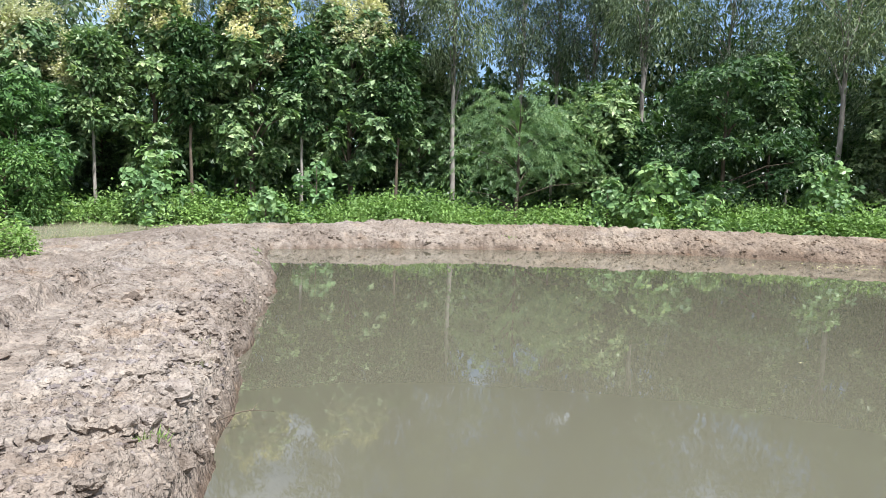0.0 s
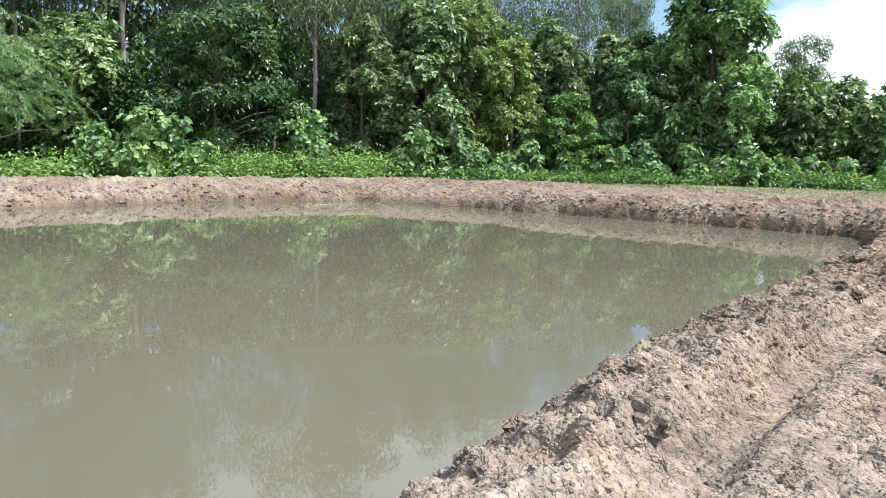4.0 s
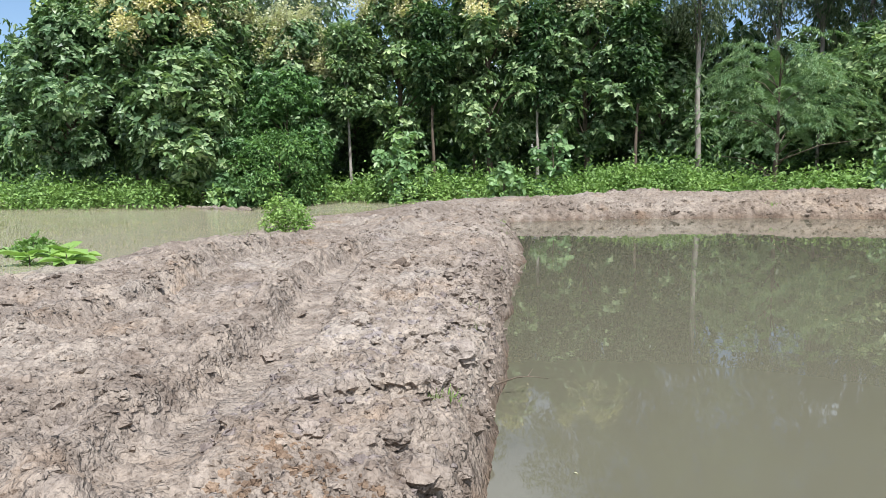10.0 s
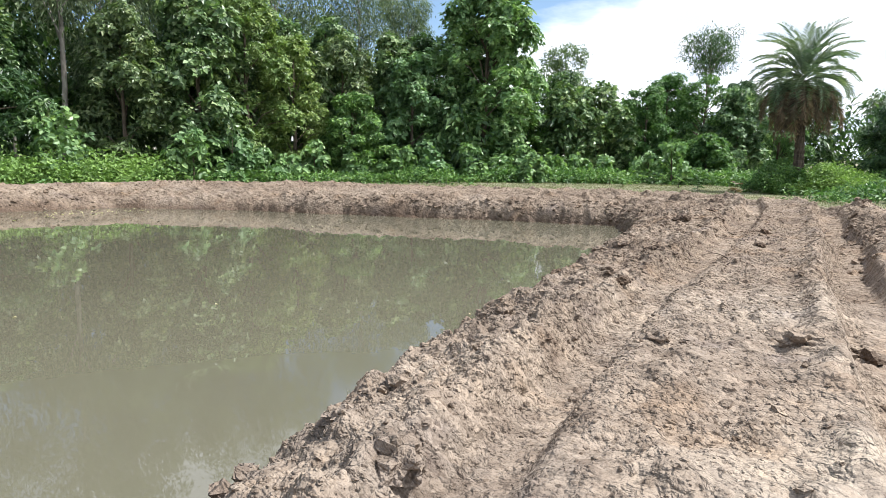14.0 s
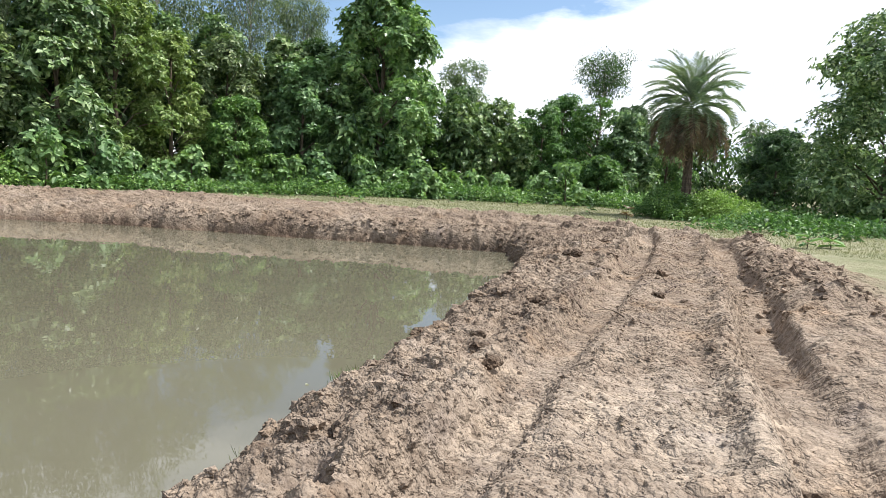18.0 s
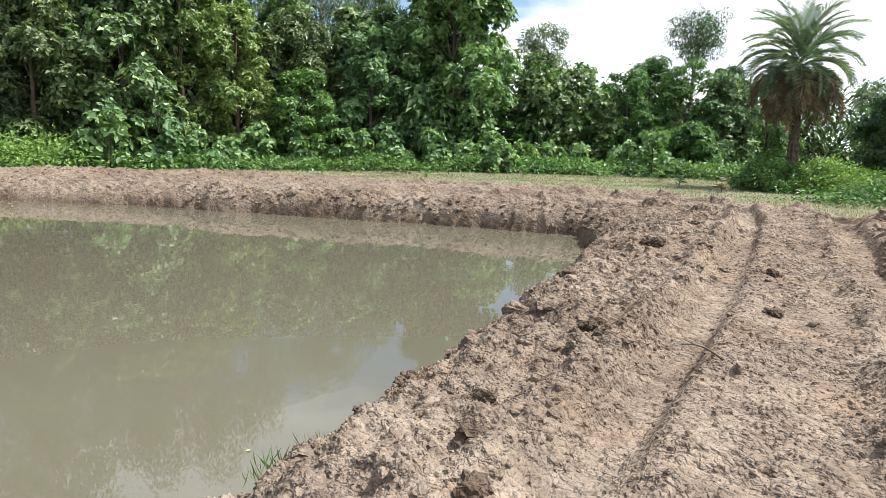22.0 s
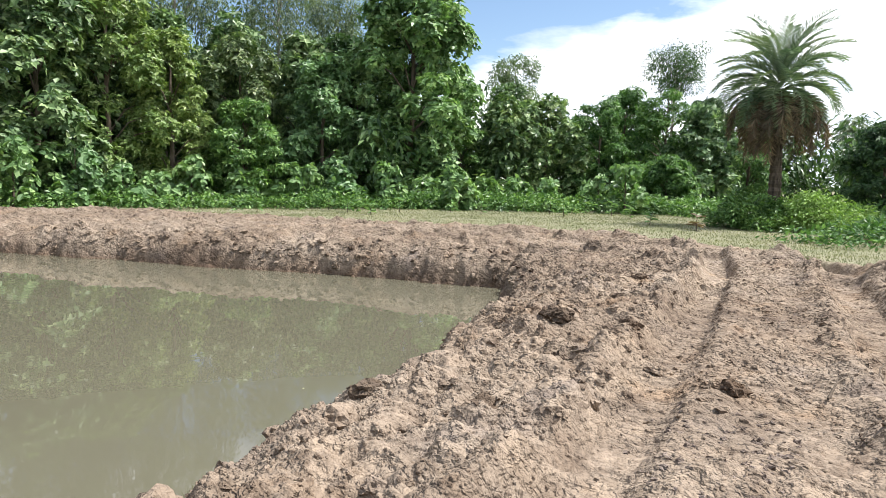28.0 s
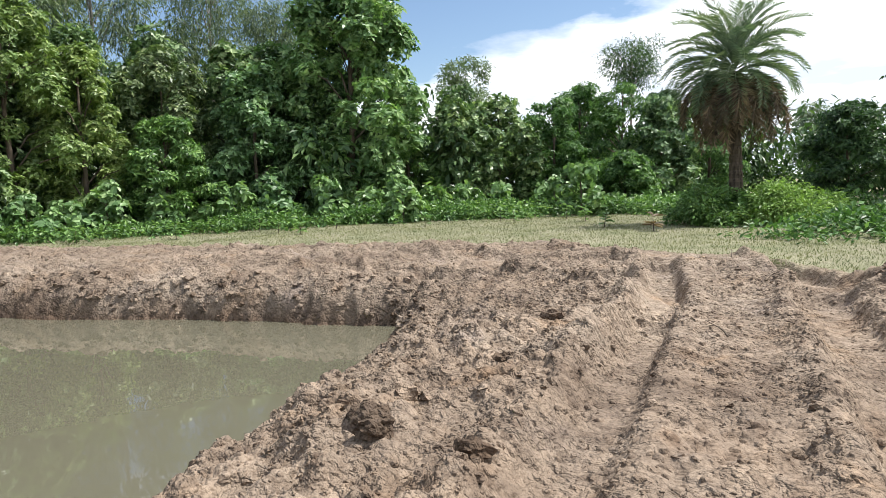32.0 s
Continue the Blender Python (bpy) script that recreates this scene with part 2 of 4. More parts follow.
def water_material(name, colour, ripple, rough=0.02):
    """Silty water: a murky body under a clear surface with faint ripples, ripple being their height in metres."""
    m, n, l, b = material(name, rough, 0.5)
    b.inputs["IOR"].default_value = 1.45
    g = n.new("ShaderNodeNewGeometry")
    c = ramp_node(n, l, noise_node(n, l, 0.12, 3, 0.5, g.outputs["Position"]), [(0.3, tuple(v * 0.94 for v in colour)), (0.7, tuple(v * 1.06 for v in colour))])
    l.new(c, b.inputs["Base Color"])
    calm = n.new("ShaderNodeMapRange")
    calm.inputs[1].default_value, calm.inputs[2].default_value, calm.inputs[3].default_value, calm.inputs[4].default_value = 0.4, 0.65, 0.25, 1.0
    l.new(noise_node(n, l, 0.35, 3, 0.6, g.outputs["Position"]), calm.inputs[0])
    f = n.new("ShaderNodeMath")
    f.operation = "MULTIPLY"
    l.new(noise_node(n, l, 4.0, 2, 0.4, g.outputs["Position"]), f.inputs[0])
    l.new(calm.outputs[0], f.inputs[1])
    bumped(n, l, b, f.outputs[0], 1.0, ripple)
    return m


GROUND = ground_material()
MUD = mud_material("dried_mud", (0.98, 0.98, 0.98))
MUD_DARK = mud_material("damp_mud", (0.45, 0.42, 0.4))
MUD_RED = mud_material("red_mud", (0.85, 0.73, 0.62))
MUD_GREY = mud_material("grey_mud", (0.86, 0.88, 0.98))
MUD_PALE = mud_material("pale_mud", (1.0, 1.01, 1.04))
WATER = water_material("pond_water", (0.11, 0.103, 0.072), 0.0012, 0.01)
FLOOD = water_material("flood_water", (0.32, 0.285, 0.21), 0.01, 0.15)
L_TEAK = leaf_material("teak_leaf", (0.048, 0.094, 0.044), (0.142, 0.234, 0.104), (0.39, 0.49, 0.3), back=0.26)
L_OLIVE = leaf_material("olive_leaf", (0.067, 0.106, 0.050), (0.151, 0.215, 0.095), (0.325, 0.375, 0.207))
L_SAPLING = leaf_material("sapling_leaf", (0.090, 0.168, 0.077), (0.179, 0.302, 0.135), (0.291, 0.414, 0.212))
L_BRIGHT = leaf_material("bright_leaf", (0.085, 0.165, 0.07), (0.2, 0.335, 0.135), (0.38, 0.51, 0.265))
L_BROAD = leaf_material("broad_leaf", (0.048, 0.11, 0.034), (0.104, 0.21, 0.066), (0.23, 0.37, 0.14))
# dark-leaved trees; tones lowered further to put the wood's inner shade into the colour
L_DARK_SHADED = leaf_material("dark_and_shaded_leaf", (0.027, 0.062, 0.026), (0.059, 0.120, 0.048), (0.140, 0.224, 0.098))
L_EUC = leaf_material("eucalyptus_leaf", (0.072, 0.108, 0.07), (0.15, 0.203, 0.132), (0.27, 0.33, 0.23))
L_FINE = leaf_material("feathery_leaf", (0.11, 0.19, 0.11), (0.18, 0.29, 0.17), (0.27, 0.38, 0.23))
L_YELLOW = leaf_material("yellow_green_leaf", (0.095, 0.157, 0.047), (0.190, 0.280, 0.095), (0.336, 0.414, 0.185))
L_PALE = leaf_material("pale_leaf", (0.12, 0.17, 0.1), (0.2, 0.26, 0.16), (0.3, 0.36, 0.24))
L_WEED = leaf_material("weed_leaf", (0.12, 0.21, 0.055), (0.205, 0.33, 0.1), (0.31, 0.45, 0.175), 0.55)
L_FLOWER = leaf_material("flower_panicle", (0.52, 0.49, 0.36), (0.64, 0.6, 0.44), (0.74, 0.7, 0.54), 0.8, 0.3)
L_GRASS = leaf_material("dry_grass", (0.14, 0.165, 0.085), (0.215, 0.23, 0.135), (0.3, 0.29, 0.195), 0.7, 0.2)
# greyer and bluer: the haze of distance is put into this colour
L_FAR = leaf_material("far_hazed_leaf", (0.101, 0.146, 0.122), (0.157, 0.207, 0.180), (0.202, 0.246, 0.225))
L_PALM = leaf_material("palm_leaflet", (0.105, 0.16, 0.11), (0.19, 0.262, 0.182), (0.31, 0.375, 0.29))
L_DEAD = leaf_material("dead_frond", (0.1, 0.074, 0.058), (0.19, 0.142, 0.108), (0.33, 0.256, 0.2), 0.8, 0.15)
BARK = bark_material("brown_bark", (0.05, 0.038, 0.028), (0.16, 0.125, 0.095))
BARK_PALE = bark_material("pale_bark", (0.12, 0.1, 0.085), (0.38, 0.35, 0.31), 2.5)
BARK_PALM = bark_material("palm_bark", (0.035, 0.027, 0.02), (0.13, 0.1, 0.075), 6.0)


# ---- mesh helpers ----
def mesh_of(name, verts, faces, mat, smooth=False):
    """A mesh from arrays of vertices and of triangles or quads."""
    v, f = np.asarray(verts, np.float32), np.asarray(faces, np.int32)
    me = bpy.data.meshes.new(name)
    me.vertices.add(len(v))
    me.vertices.foreach_set("co", v.ravel())
    me.loops.add(f.size)
    me.loops.foreach_set("vertex_index", f.ravel())
    me.polygons.add(len(f))
    me.polygons.foreach_set("loop_start", np.arange(0, f.size, f.shape[1], dtype=np.int32))
    me.update(calc_edges=True)
    me.materials.append(mat)
    me.polygons.foreach_set("use_smooth", np.full(len(f), smooth))
    return me


def part(name, mesh, parent, label=""):
    ob = new(name, mesh)
    ob.parent = parent
    return tagged(ob, label)


def thing(name, place, label, category, group="", kind="", turn=0.0):
    e = new(name)
    e.matrix_basis = pose(*place, 0, 0, turn)
    return tagged(e, label, category, group, kind)


def unit(v):
    return v / np.maximum(np.linalg.norm(v, axis=-1, keepdims=True), 1e-6)


def leaf_arrays(c, d, nrm, length, width):
    """Folded leaves of two triangles each: c base, d way, nrm upper side."""
    d = unit(d)
    s = unit(np.cross(d, nrm))
    u = np.cross(s, d)
    length, width = np.asarray(length)[:, None], np.asarray(width)[:, None]
    v = np.stack([c, c + d * length * 0.45 + s * width * 0.5 + u * width * 0.16, c + d * length - u * length * 0.12, c + d * length * 0.45 - s * width * 0.5 + u * width * 0.16], 1)
    b = np.arange(len(c))[:, None] * 4
    f = np.concatenate([b + [0, 1, 2], b + [0, 2, 3]], 1).reshape(-1, 3)
    return v.reshape(-1, 3), f


def full_leaf_arrays(c, d, nrm, length, width):
    """Broad rounded leaves of four triangles each, folded along the midrib."""
    d = unit(d)
    s = unit(np.cross(d, nrm))
    u = np.cross(s, d)
    length, width = np.asarray(length)[:, None], np.asarray(width)[:, None]
    lo, hi = c + d * length * 0.28 + u * width * 0.14, c + d * length * 0.72 + u * width * 0.08
    v = np.stack([c, lo + s * width * 0.44, hi + s * width * 0.42, c + d * length - u * length * 0.14, hi - s * width * 0.42, lo - s * width * 0.44], 1)
    b = np.arange(len(c))[:, None] * 6
    f = np.concatenate([b + [0, 1, 2], b + [0, 2, 3], b + [0, 3, 4], b + [0, 4, 5]], 1).reshape(-1, 3)
    return v.reshape(-1, 3), f


def tube(points, radii, sides=8):
    p, r = np.asarray(points, float), np.asarray(radii, float)
    t = unit(np.gradient(p, axis=0))
    ref = np.where(np.abs(t[:, 2:]) > 0.9, [[1.0, 0, 0]], [[0, 0, 1.0]])
    a = unit(np.cross(t, ref))
    b = np.cross(t, a)
    k = np.arange(sides) * 2 * np.pi / sides
    v = p[:, None] + r[:, None, None] * (a[:, None] * np.cos(k)[None, :, None] + b[:, None] * np.sin(k)[None, :, None])
    i, j = np.meshgrid(np.arange(len(p) - 1), np.arange(sides), indexing="ij")
    q = np.stack([i * sides + j, i * sides + (j + 1) % sides, (i + 1) * sides + (j + 1) % sides, (i + 1) * sides + j], -1).reshape(-1, 4)
    return v.reshape(-1, 3), q


def merged(pieces):
    vs, fs, n = [], [], 0
    for v, f in pieces:
        vs.append(v)
        fs.append(np.asarray(f) + n)
        n += len(v)
    return np.concatenate(vs), np.concatenate(fs)


# ---- noise on the plan ----
def lattice(ix, iy, seed):
    h = (ix.astype(np.int64) * 374761393 + iy.astype(np.int64) * 668265263 + seed * 1442695041) & 0xFFFFFFFF
    h = ((h ^ (h >> 13)) * 1274126177) & 0xFFFFFFFF
    return ((h ^ (h >> 16)) & 0xFFFF) / 65535.0


def value_noise(x, y, seed):
    ix, iy = np.floor(x), np.floor(y)
    fx, fy = x - ix, y - iy
    fx, fy = fx * fx * (3 - 2 * fx), fy * fy * (3 - 2 * fy)
    a, b = lattice(ix, iy, seed), lattice(ix + 1, iy, seed)
    c, d = lattice(ix, iy + 1, seed), lattice(ix + 1, iy + 1, seed)
    return (a * (1 - fx) + b * fx) * (1 - fy) + (c * (1 - fx) + d * fx) * fy - 0.5


def fbm(x, y, scale, octaves, seed, gain=0.5):
    out, amp = 0.0, 1.0
    for k in range(octaves):
        out = out + amp * value_noise(x * scale, y * scale, seed + k)
        scale, amp = scale * 2.03, amp * gain
    return out


def lumps(x, y, size, seed, power=0.8):
    """Rounded lumps: one on each jittered cell, of random height."""
    u, v = x / size, y / size
    iu, iv = np.floor(u), np.floor(v)
    best = np.zeros_like(u)
    for a in (-1, 0, 1):
        for b in (-1, 0, 1):
            cx, cy = iu + a + lattice(iu + a, iv + b, seed), iv + b + lattice(iu + a, iv + b, seed + 7)
            h = lattice(iu + a, iv + b, seed + 13)
            r = 0.25 + 0.5 * h
            q = 1 - ((u - cx) ** 2 + (v - cy) ** 2) / (r * r)
            best = np.maximum(best, h * np.maximum(q, 0) ** power)
    return best


def step(a, b, v):
    t = np.clip((v - a) / (b - a), 0, 1)
    return t * t * (3 - 2 * t)


def line_gap(x, y, pts):
    """Signed distance to an open polyline, and the way along it."""
    best, along, sign, run = np.full(np.shape(x), 1e9), np.zeros(np.shape(x)), np.ones(np.shape(x)), 0.0
    for (x0, y0), (x1, y1) in zip(pts[:-1], pts[1:]):
        dx, dy = x1 - x0, y1 - y0
        n = math.hypot(dx, dy)
        t = np.clip(((x - x0) * dx + (y - y0) * dy) / (n * n), 0, 1)
        g = np.hypot(x - x0 - t * dx, y - y0 - t * dy)
        near = g < best
        best = np.where(near, g, best)
        along = np.where(near, run + t * n, along)
        sign = np.where(near, np.sign((x - x0) * dy - (y - y0) * dx), sign)
        run += n
    return best * sign, along


# ---- the plan ----
POND = [(-1.25, 2.72), (-1.5, 3.5), (-1.75, 4.9), (-2.05, 6.8), (-2.8, 10.2), (-3.55, 15.0), (-4.9, 20.0), (-6.1, 24.9), (-1.6, 26.6), (3.0, 27.2), (10.0, 26.9), (16.4, 25.1),
        (18.6, 20.0), (19.8, 15.0), (20.7, 11.0), (21.4, 7.2), (19.3, 6.15), (17.0, 5.5), (14.5, 5.08), (12.0, 4.78), (9.3, 4.52), (7.0, 4.2), (5.0, 3.83), (3.0, 3.34), (1.6, 2.98), (0.3, 2.78)]
RUT_A = [(-2.0, 1.2), (2.5, 1.75), (4.3, 2.1), (6.0, 2.3), (8.3, 2.45), (12.0, 2.6), (16.0, 2.9), (18.5, 3.15), (20.9, 3.3), (23.5, 3.9), (26.0, 6.0)]
RUT_B = [(3.5, 0.1), (7.5, 0.55), (10.4, 0.78), (14.3, 1.02), (18.0, 1.4), (20.0, 1.6), (22.5, 1.75), (25.5, 2.4)]
RUT_C = [(-2.9, 2.8), (-3.15, 3.8), (-3.4, 4.6), (-3.75, 5.9), (-4.5, 7.7), (-4.95, 9.0), (-5.95, 14.3), (-7.2, 21.0)]
RIDGE = [(9.0, -0.2), (14.0, 0.25), (18.0, 0.6), (20.5, 0.8), (22.5, 0.9), (24.5, 0.9)]
RUT_E = [(19.9, 3.1), (21.2, 3.7), (22.15, 4.9), (22.5, 6.4), (22.7, 8.3), (22.3, 12.0), (21.6, 16.0)]
RUT_F = [(21.4, 1.25), (22.9, 2.35), (23.9, 4.1), (24.2, 5.5), (24.6, 6.8), (25.2, 9.1), (25.2, 11.6), (24.6, 15.0)]
RUT_D = [(-5.7, 5.0), (-6.15, 7.0), (-7.2, 10.0), (-7.8, 12.3), (-8.5, 16.6)]


def pond_gap(x, y):
    """Distance to the water's edge, positive on land."""
    g, _ = line_gap(x, y, POND + POND[:1])
    inside = np.zeros(np.shape(x), bool)
    for (x0, y0), (x1, y1) in zip(POND, POND[1:] + POND[:1]):
        cross = ((y0 > y) != (y1 > y)) & (x < (x1 - x0) * (y - y0) / (y1 - y0 + 1e-12) + x0)
        inside ^= cross
    return np.where(inside, -np.abs(g), np.abs(g))


def ground_height(x, y, fine=True):
    g = pond_gap(x, y)
    g = g + 0.22 * fbm(x, y, 0.8, 3, 3) * step(3.0, 0.5, np.abs(g))
    g = g - step(12.0, 17.0, x) * step(1.2, 0.3, np.abs(g)) * (0.24 * np.abs(fbm(x, y, 1.7, 3, 6)) - 0.08)
    width = 7.2 - 3.2 * step(21.0, 27.0, y) + 0.9 * step(-2.0, -5.0, x) * step(26, 20, y)
    edge = g / width
    bank = np.interp(g, [-4, -1.2, -0.3, 0, 0.1, 0.2, 0.42, 0.9, 2.2], [-1.2, -0.7, -0.25, -0.02, 0.1, 0.27, 0.5, 0.66, 0.74])
    soft = np.interp(g, [-4, -1.2, -0.3, 0, 0.15, 0.6, 1.4, 2.4, 3.2], [-1.2, -0.7, -0.25, -0.02, 0.15, 0.34, 0.58, 0.8, 0.84])
    cliff = np.interp(g, [-4, -1.2, -0.3, 0, 0.08, 0.2, 0.42, 0.9, 2.2], [-1.2, -0.7, -0.25, -0.02, 0.18, 0.4, 0.55, 0.66, 0.74])
    steep = np.maximum(step(13.0, 18.0, x), step(-0.9, -1.3, x) * step(16.0, 10.0, y))
    bank = bank * (1 - steep) + cliff * steep
    gentle = step(16.0, 24.0, y)
    bank = bank * (1 - gentle) + soft * gentle
    bank = bank * (1 - 0.5 * step(1.5, 5.0, g) * step(-3.5, -6.5, x) * step(9.0, 17.0, y))
    field = 0.34 - 0.14 * step(8.0, 2.0, x) * step(3.0, 9.0, y) + 0.10 * fbm(x, y, 0.25, 3, 21) + 0.25 * step(36, 42, y) * step(40, 20, x)
    out = step(0.72, 1.05, edge + 0.12 * fbm(x, y, 0.5, 2, 9))
    mud = (1 - out) * step(-0.6, -0.2, g)
    z = bank * (1 - out) + field * out
    z = z + (1 - out) * step(0.1, 0.6, g) * (0.10 * fbm(x, y, 0.6, 3, 5))
    if fine:
        near = (1 - out) * step(-0.1 + 0.2 * step(13.0, 17.0, x), 0.25 + 0.3 * step(13.0, 17.0, x), g)
        ruts = [(line_gap(x, y, pts), depth, wide) for pts, depth, wide in ((RUT_A, 0.15, 0.2), (RUT_B, 0.2, 0.24), (RUT_C, 0.14, 0.22), (RUT_D, 0.22, 0.22), (RUT_E, 0.02, 0.2), (RUT_F, 0.02, 0.22))]
        flat = np.ones_like(x)
        for (d, s), depth, wide in ruts:
            flat = np.minimum(flat, 0.4 + 0.6 * step(wide, wide + 0.25, np.abs(d)))
        between = step(0.3, -0.2, ruts[0][0][0] * -1) * step(-0.2, 0.3, ruts[1][0][0] * -1 + 0.0)
        flat = flat * (1 - 0.45 * between * step(1.0, 3.0, x))
        rough = 0.5 + 0.5 * step(-0.15, 0.25, fbm(x, y, 0.5, 2, 31) + 0.08 + 0.3 * step(1.6, 0.4, g))
        rough = rough * flat
        z = z + near * rough * (0.075 * lumps(x, y, 0.5, 41) + 0.06 * lumps(x, y, 0.26, 43) + 0.065 * lumps(x, y, 0.17, 47) + 0.06 * fbm(x, y, 4.0, 2, 51, 0.6))
        crease = np.abs(fbm(x, y, 3.2, 3, 55)) + 0.6 * np.abs(fbm(x, y, 6.5, 1, 57))
        z = z + near * flat * (0.25 + 0.75 * rough) * (0.04 - 0.12 * np.minimum(crease, 0.7))
        z = z + near * flat * (0.45 + 0.55 * rough) * (0.028 * np.abs(fbm(x, y, 6.5, 1, 73)) + 0.016 * fbm(x, y, 8.0, 1, 75) + 0.045 * lumps(x, y, 0.13, 77, 0.8))
        d, s = line_gap(x, y, RIDGE)
        z = z + near * 0.26 * np.exp(-((d / 0.42) ** 2)) * (0.7 + 0.9 * fbm(x, y, 1.3, 3, 59)) * step(9.0, 13.0, x) * step(25.0, 22.5, x)
        for (d, s), depth, wide in ruts:
            a = np.abs(d + 0.05 * fbm(s, d * 0, 0.9, 2, 61))
            bed = step(wide + 0.1, wide - 0.07, a)
            lip = np.exp(-(((a - wide - 0.15) / 0.13) ** 2))
            tread = np.maximum(np.sin(2 * np.pi * (s + 0.5 * a) / 0.17), -0.3) * 0.024 * np.where(d < 0, 1.5, 0.4) * step(wide + 0.26, wide + 0.04, a) * step(0.02, 0.1, a)
            z = z * (1 - 0.55 * bed) + bed * (0.55 * 0.74 - depth * (0.75 + 0.9 * fbm(s, d * 0, 0.6, 2, 69))) + near * (0.13 * lip * (0.6 + fbm(s, d, 1.5, 2, 67)) * np.where(d < 0, 1.3, 0.35) + tread)
    return z, mud, g


def spread(bounds):
    out = [np.arange(a, b, s) for a, b, s in bounds]
    return np.concatenate(out)


def build_ground():
    xs = np.r_[-900, -500, -250, -140, -90, spread([(-65, -30, 2.0), (-30, -10, 0.5), (-10, -5.5, 0.12), (-5.5, -1.4, 0.036), (-1.4, 1.4, 0.042), (1.4, 13, 0.03), (13, 20.5, 0.034), (20.5, 22.5, 0.045), (22.5, 26.2, 0.075), (26.2, 31, 0.16), (31, 60, 0.9), (60, 120, 5)]), 150, 250, 500, 900]
    ys = np.r_[-900, -500, -200, -90, -50, spread([(-30, -8, 1.5), (-8, -1, 0.25), (-1, 0.4, 0.06), (0.4, 5.4, 0.03), (5.4, 9, 0.042), (9, 14, 0.08), (14, 20, 0.13), (20, 32, 0.2), (32, 60, 0.7)]), 65, 75, 90, 120, 200, 500, 900]
    x, y = np.meshgrid(xs, ys)
    z, mud, g = ground_height(x, y)
    z = z + mud * step(0.0, 0.3, g) * np.random.default_rng(5).normal(0, 0.0012, z.shape)
    far = np.hypot(x - 10, y - 20)
    z = z + 2.0 * step(150, 800, far)
    v = np.stack([x, y, z], -1).reshape(-1, 3)
    n, m = len(xs), len(ys)
    i, j = np.meshgrid(np.arange(m - 1), np.arange(n - 1), indexing="ij")
    f = np.stack([i * n + j, i * n + j + 1, (i + 1) * n + j + 1, (i + 1) * n + j], -1).reshape(-1, 4)
    deep = g.ravel()[f].max(1) < -1.0
    f = f[~deep]
    me = mesh_of("ground", v, f, GROUND, True)
    me.attributes.new("mud", "FLOAT", "POINT").data.foreach_set("value", mud.ravel().astype(np.float32))
    wet = np.maximum(step(0.14, 0.02, z) * step(-2.0, 0.0, g), 0.4 * step(0.5, 0.12, z) * step(0.55, 0.2, g) * (0.5 + step(-0.2, 0.3, fbm(x, y, 1.2, 2, 83)))) + 0.2 * step(0.3, 0.55, fbm(x, y, 0.35, 3, 71) + 0.18) * mud
    me.attributes.new("wet", "FLOAT", "POINT").data.foreach_set("value", np.clip(wet, 0, 1).ravel().astype(np.float32))
    ob = new("ground", me)
    tagged(ob, "bare dried mud banks round a pond, turning to grassy field", "ground", kind="structure")
    return ob


ground = build_ground()


def height_at(x, y):
    z, _, _ = ground_height(np.atleast_1d(np.float64(x)), np.atleast_1d(np.float64(y)), False)
    return float(z[0])


def sheet(name, x0, y0, x1, y1, z, mat, label, cells=1):
    xs, ys = np.linspace(x0, x1, cells + 1), np.linspace(y0, y1, cells + 1)
    x, y = np.meshgrid(xs, ys)
    n = cells + 1
    i, j = np.meshgrid(np.arange(cells), np.arange(cells), indexing="ij")
    f = np.stack([i * n + j, i * n + j + 1, (i + 1) * n + j + 1, (i + 1) * n + j], -1).reshape(-1, 4)
    return tagged(new(name, mesh_of(name, np.stack([x, y, 0 * x + z], -1).reshape(-1, 3), f, mat)), label, "water", kind="structure")


sheet("water", -8.5, 1.5, 24.0, 29.0, 0.0, WATER, "calm muddy greenish-brown pond water reflecting the trees")
sheet("flood_water_left", -70, 6, -6.8, 40, 0.24, FLOOD, "shallow muddy water standing in a grassy field")
sheet("flood_water_back", -6.8, 28.9, 36, 40, 0.24, FLOOD, "shallow muddy water standing behind the bank")


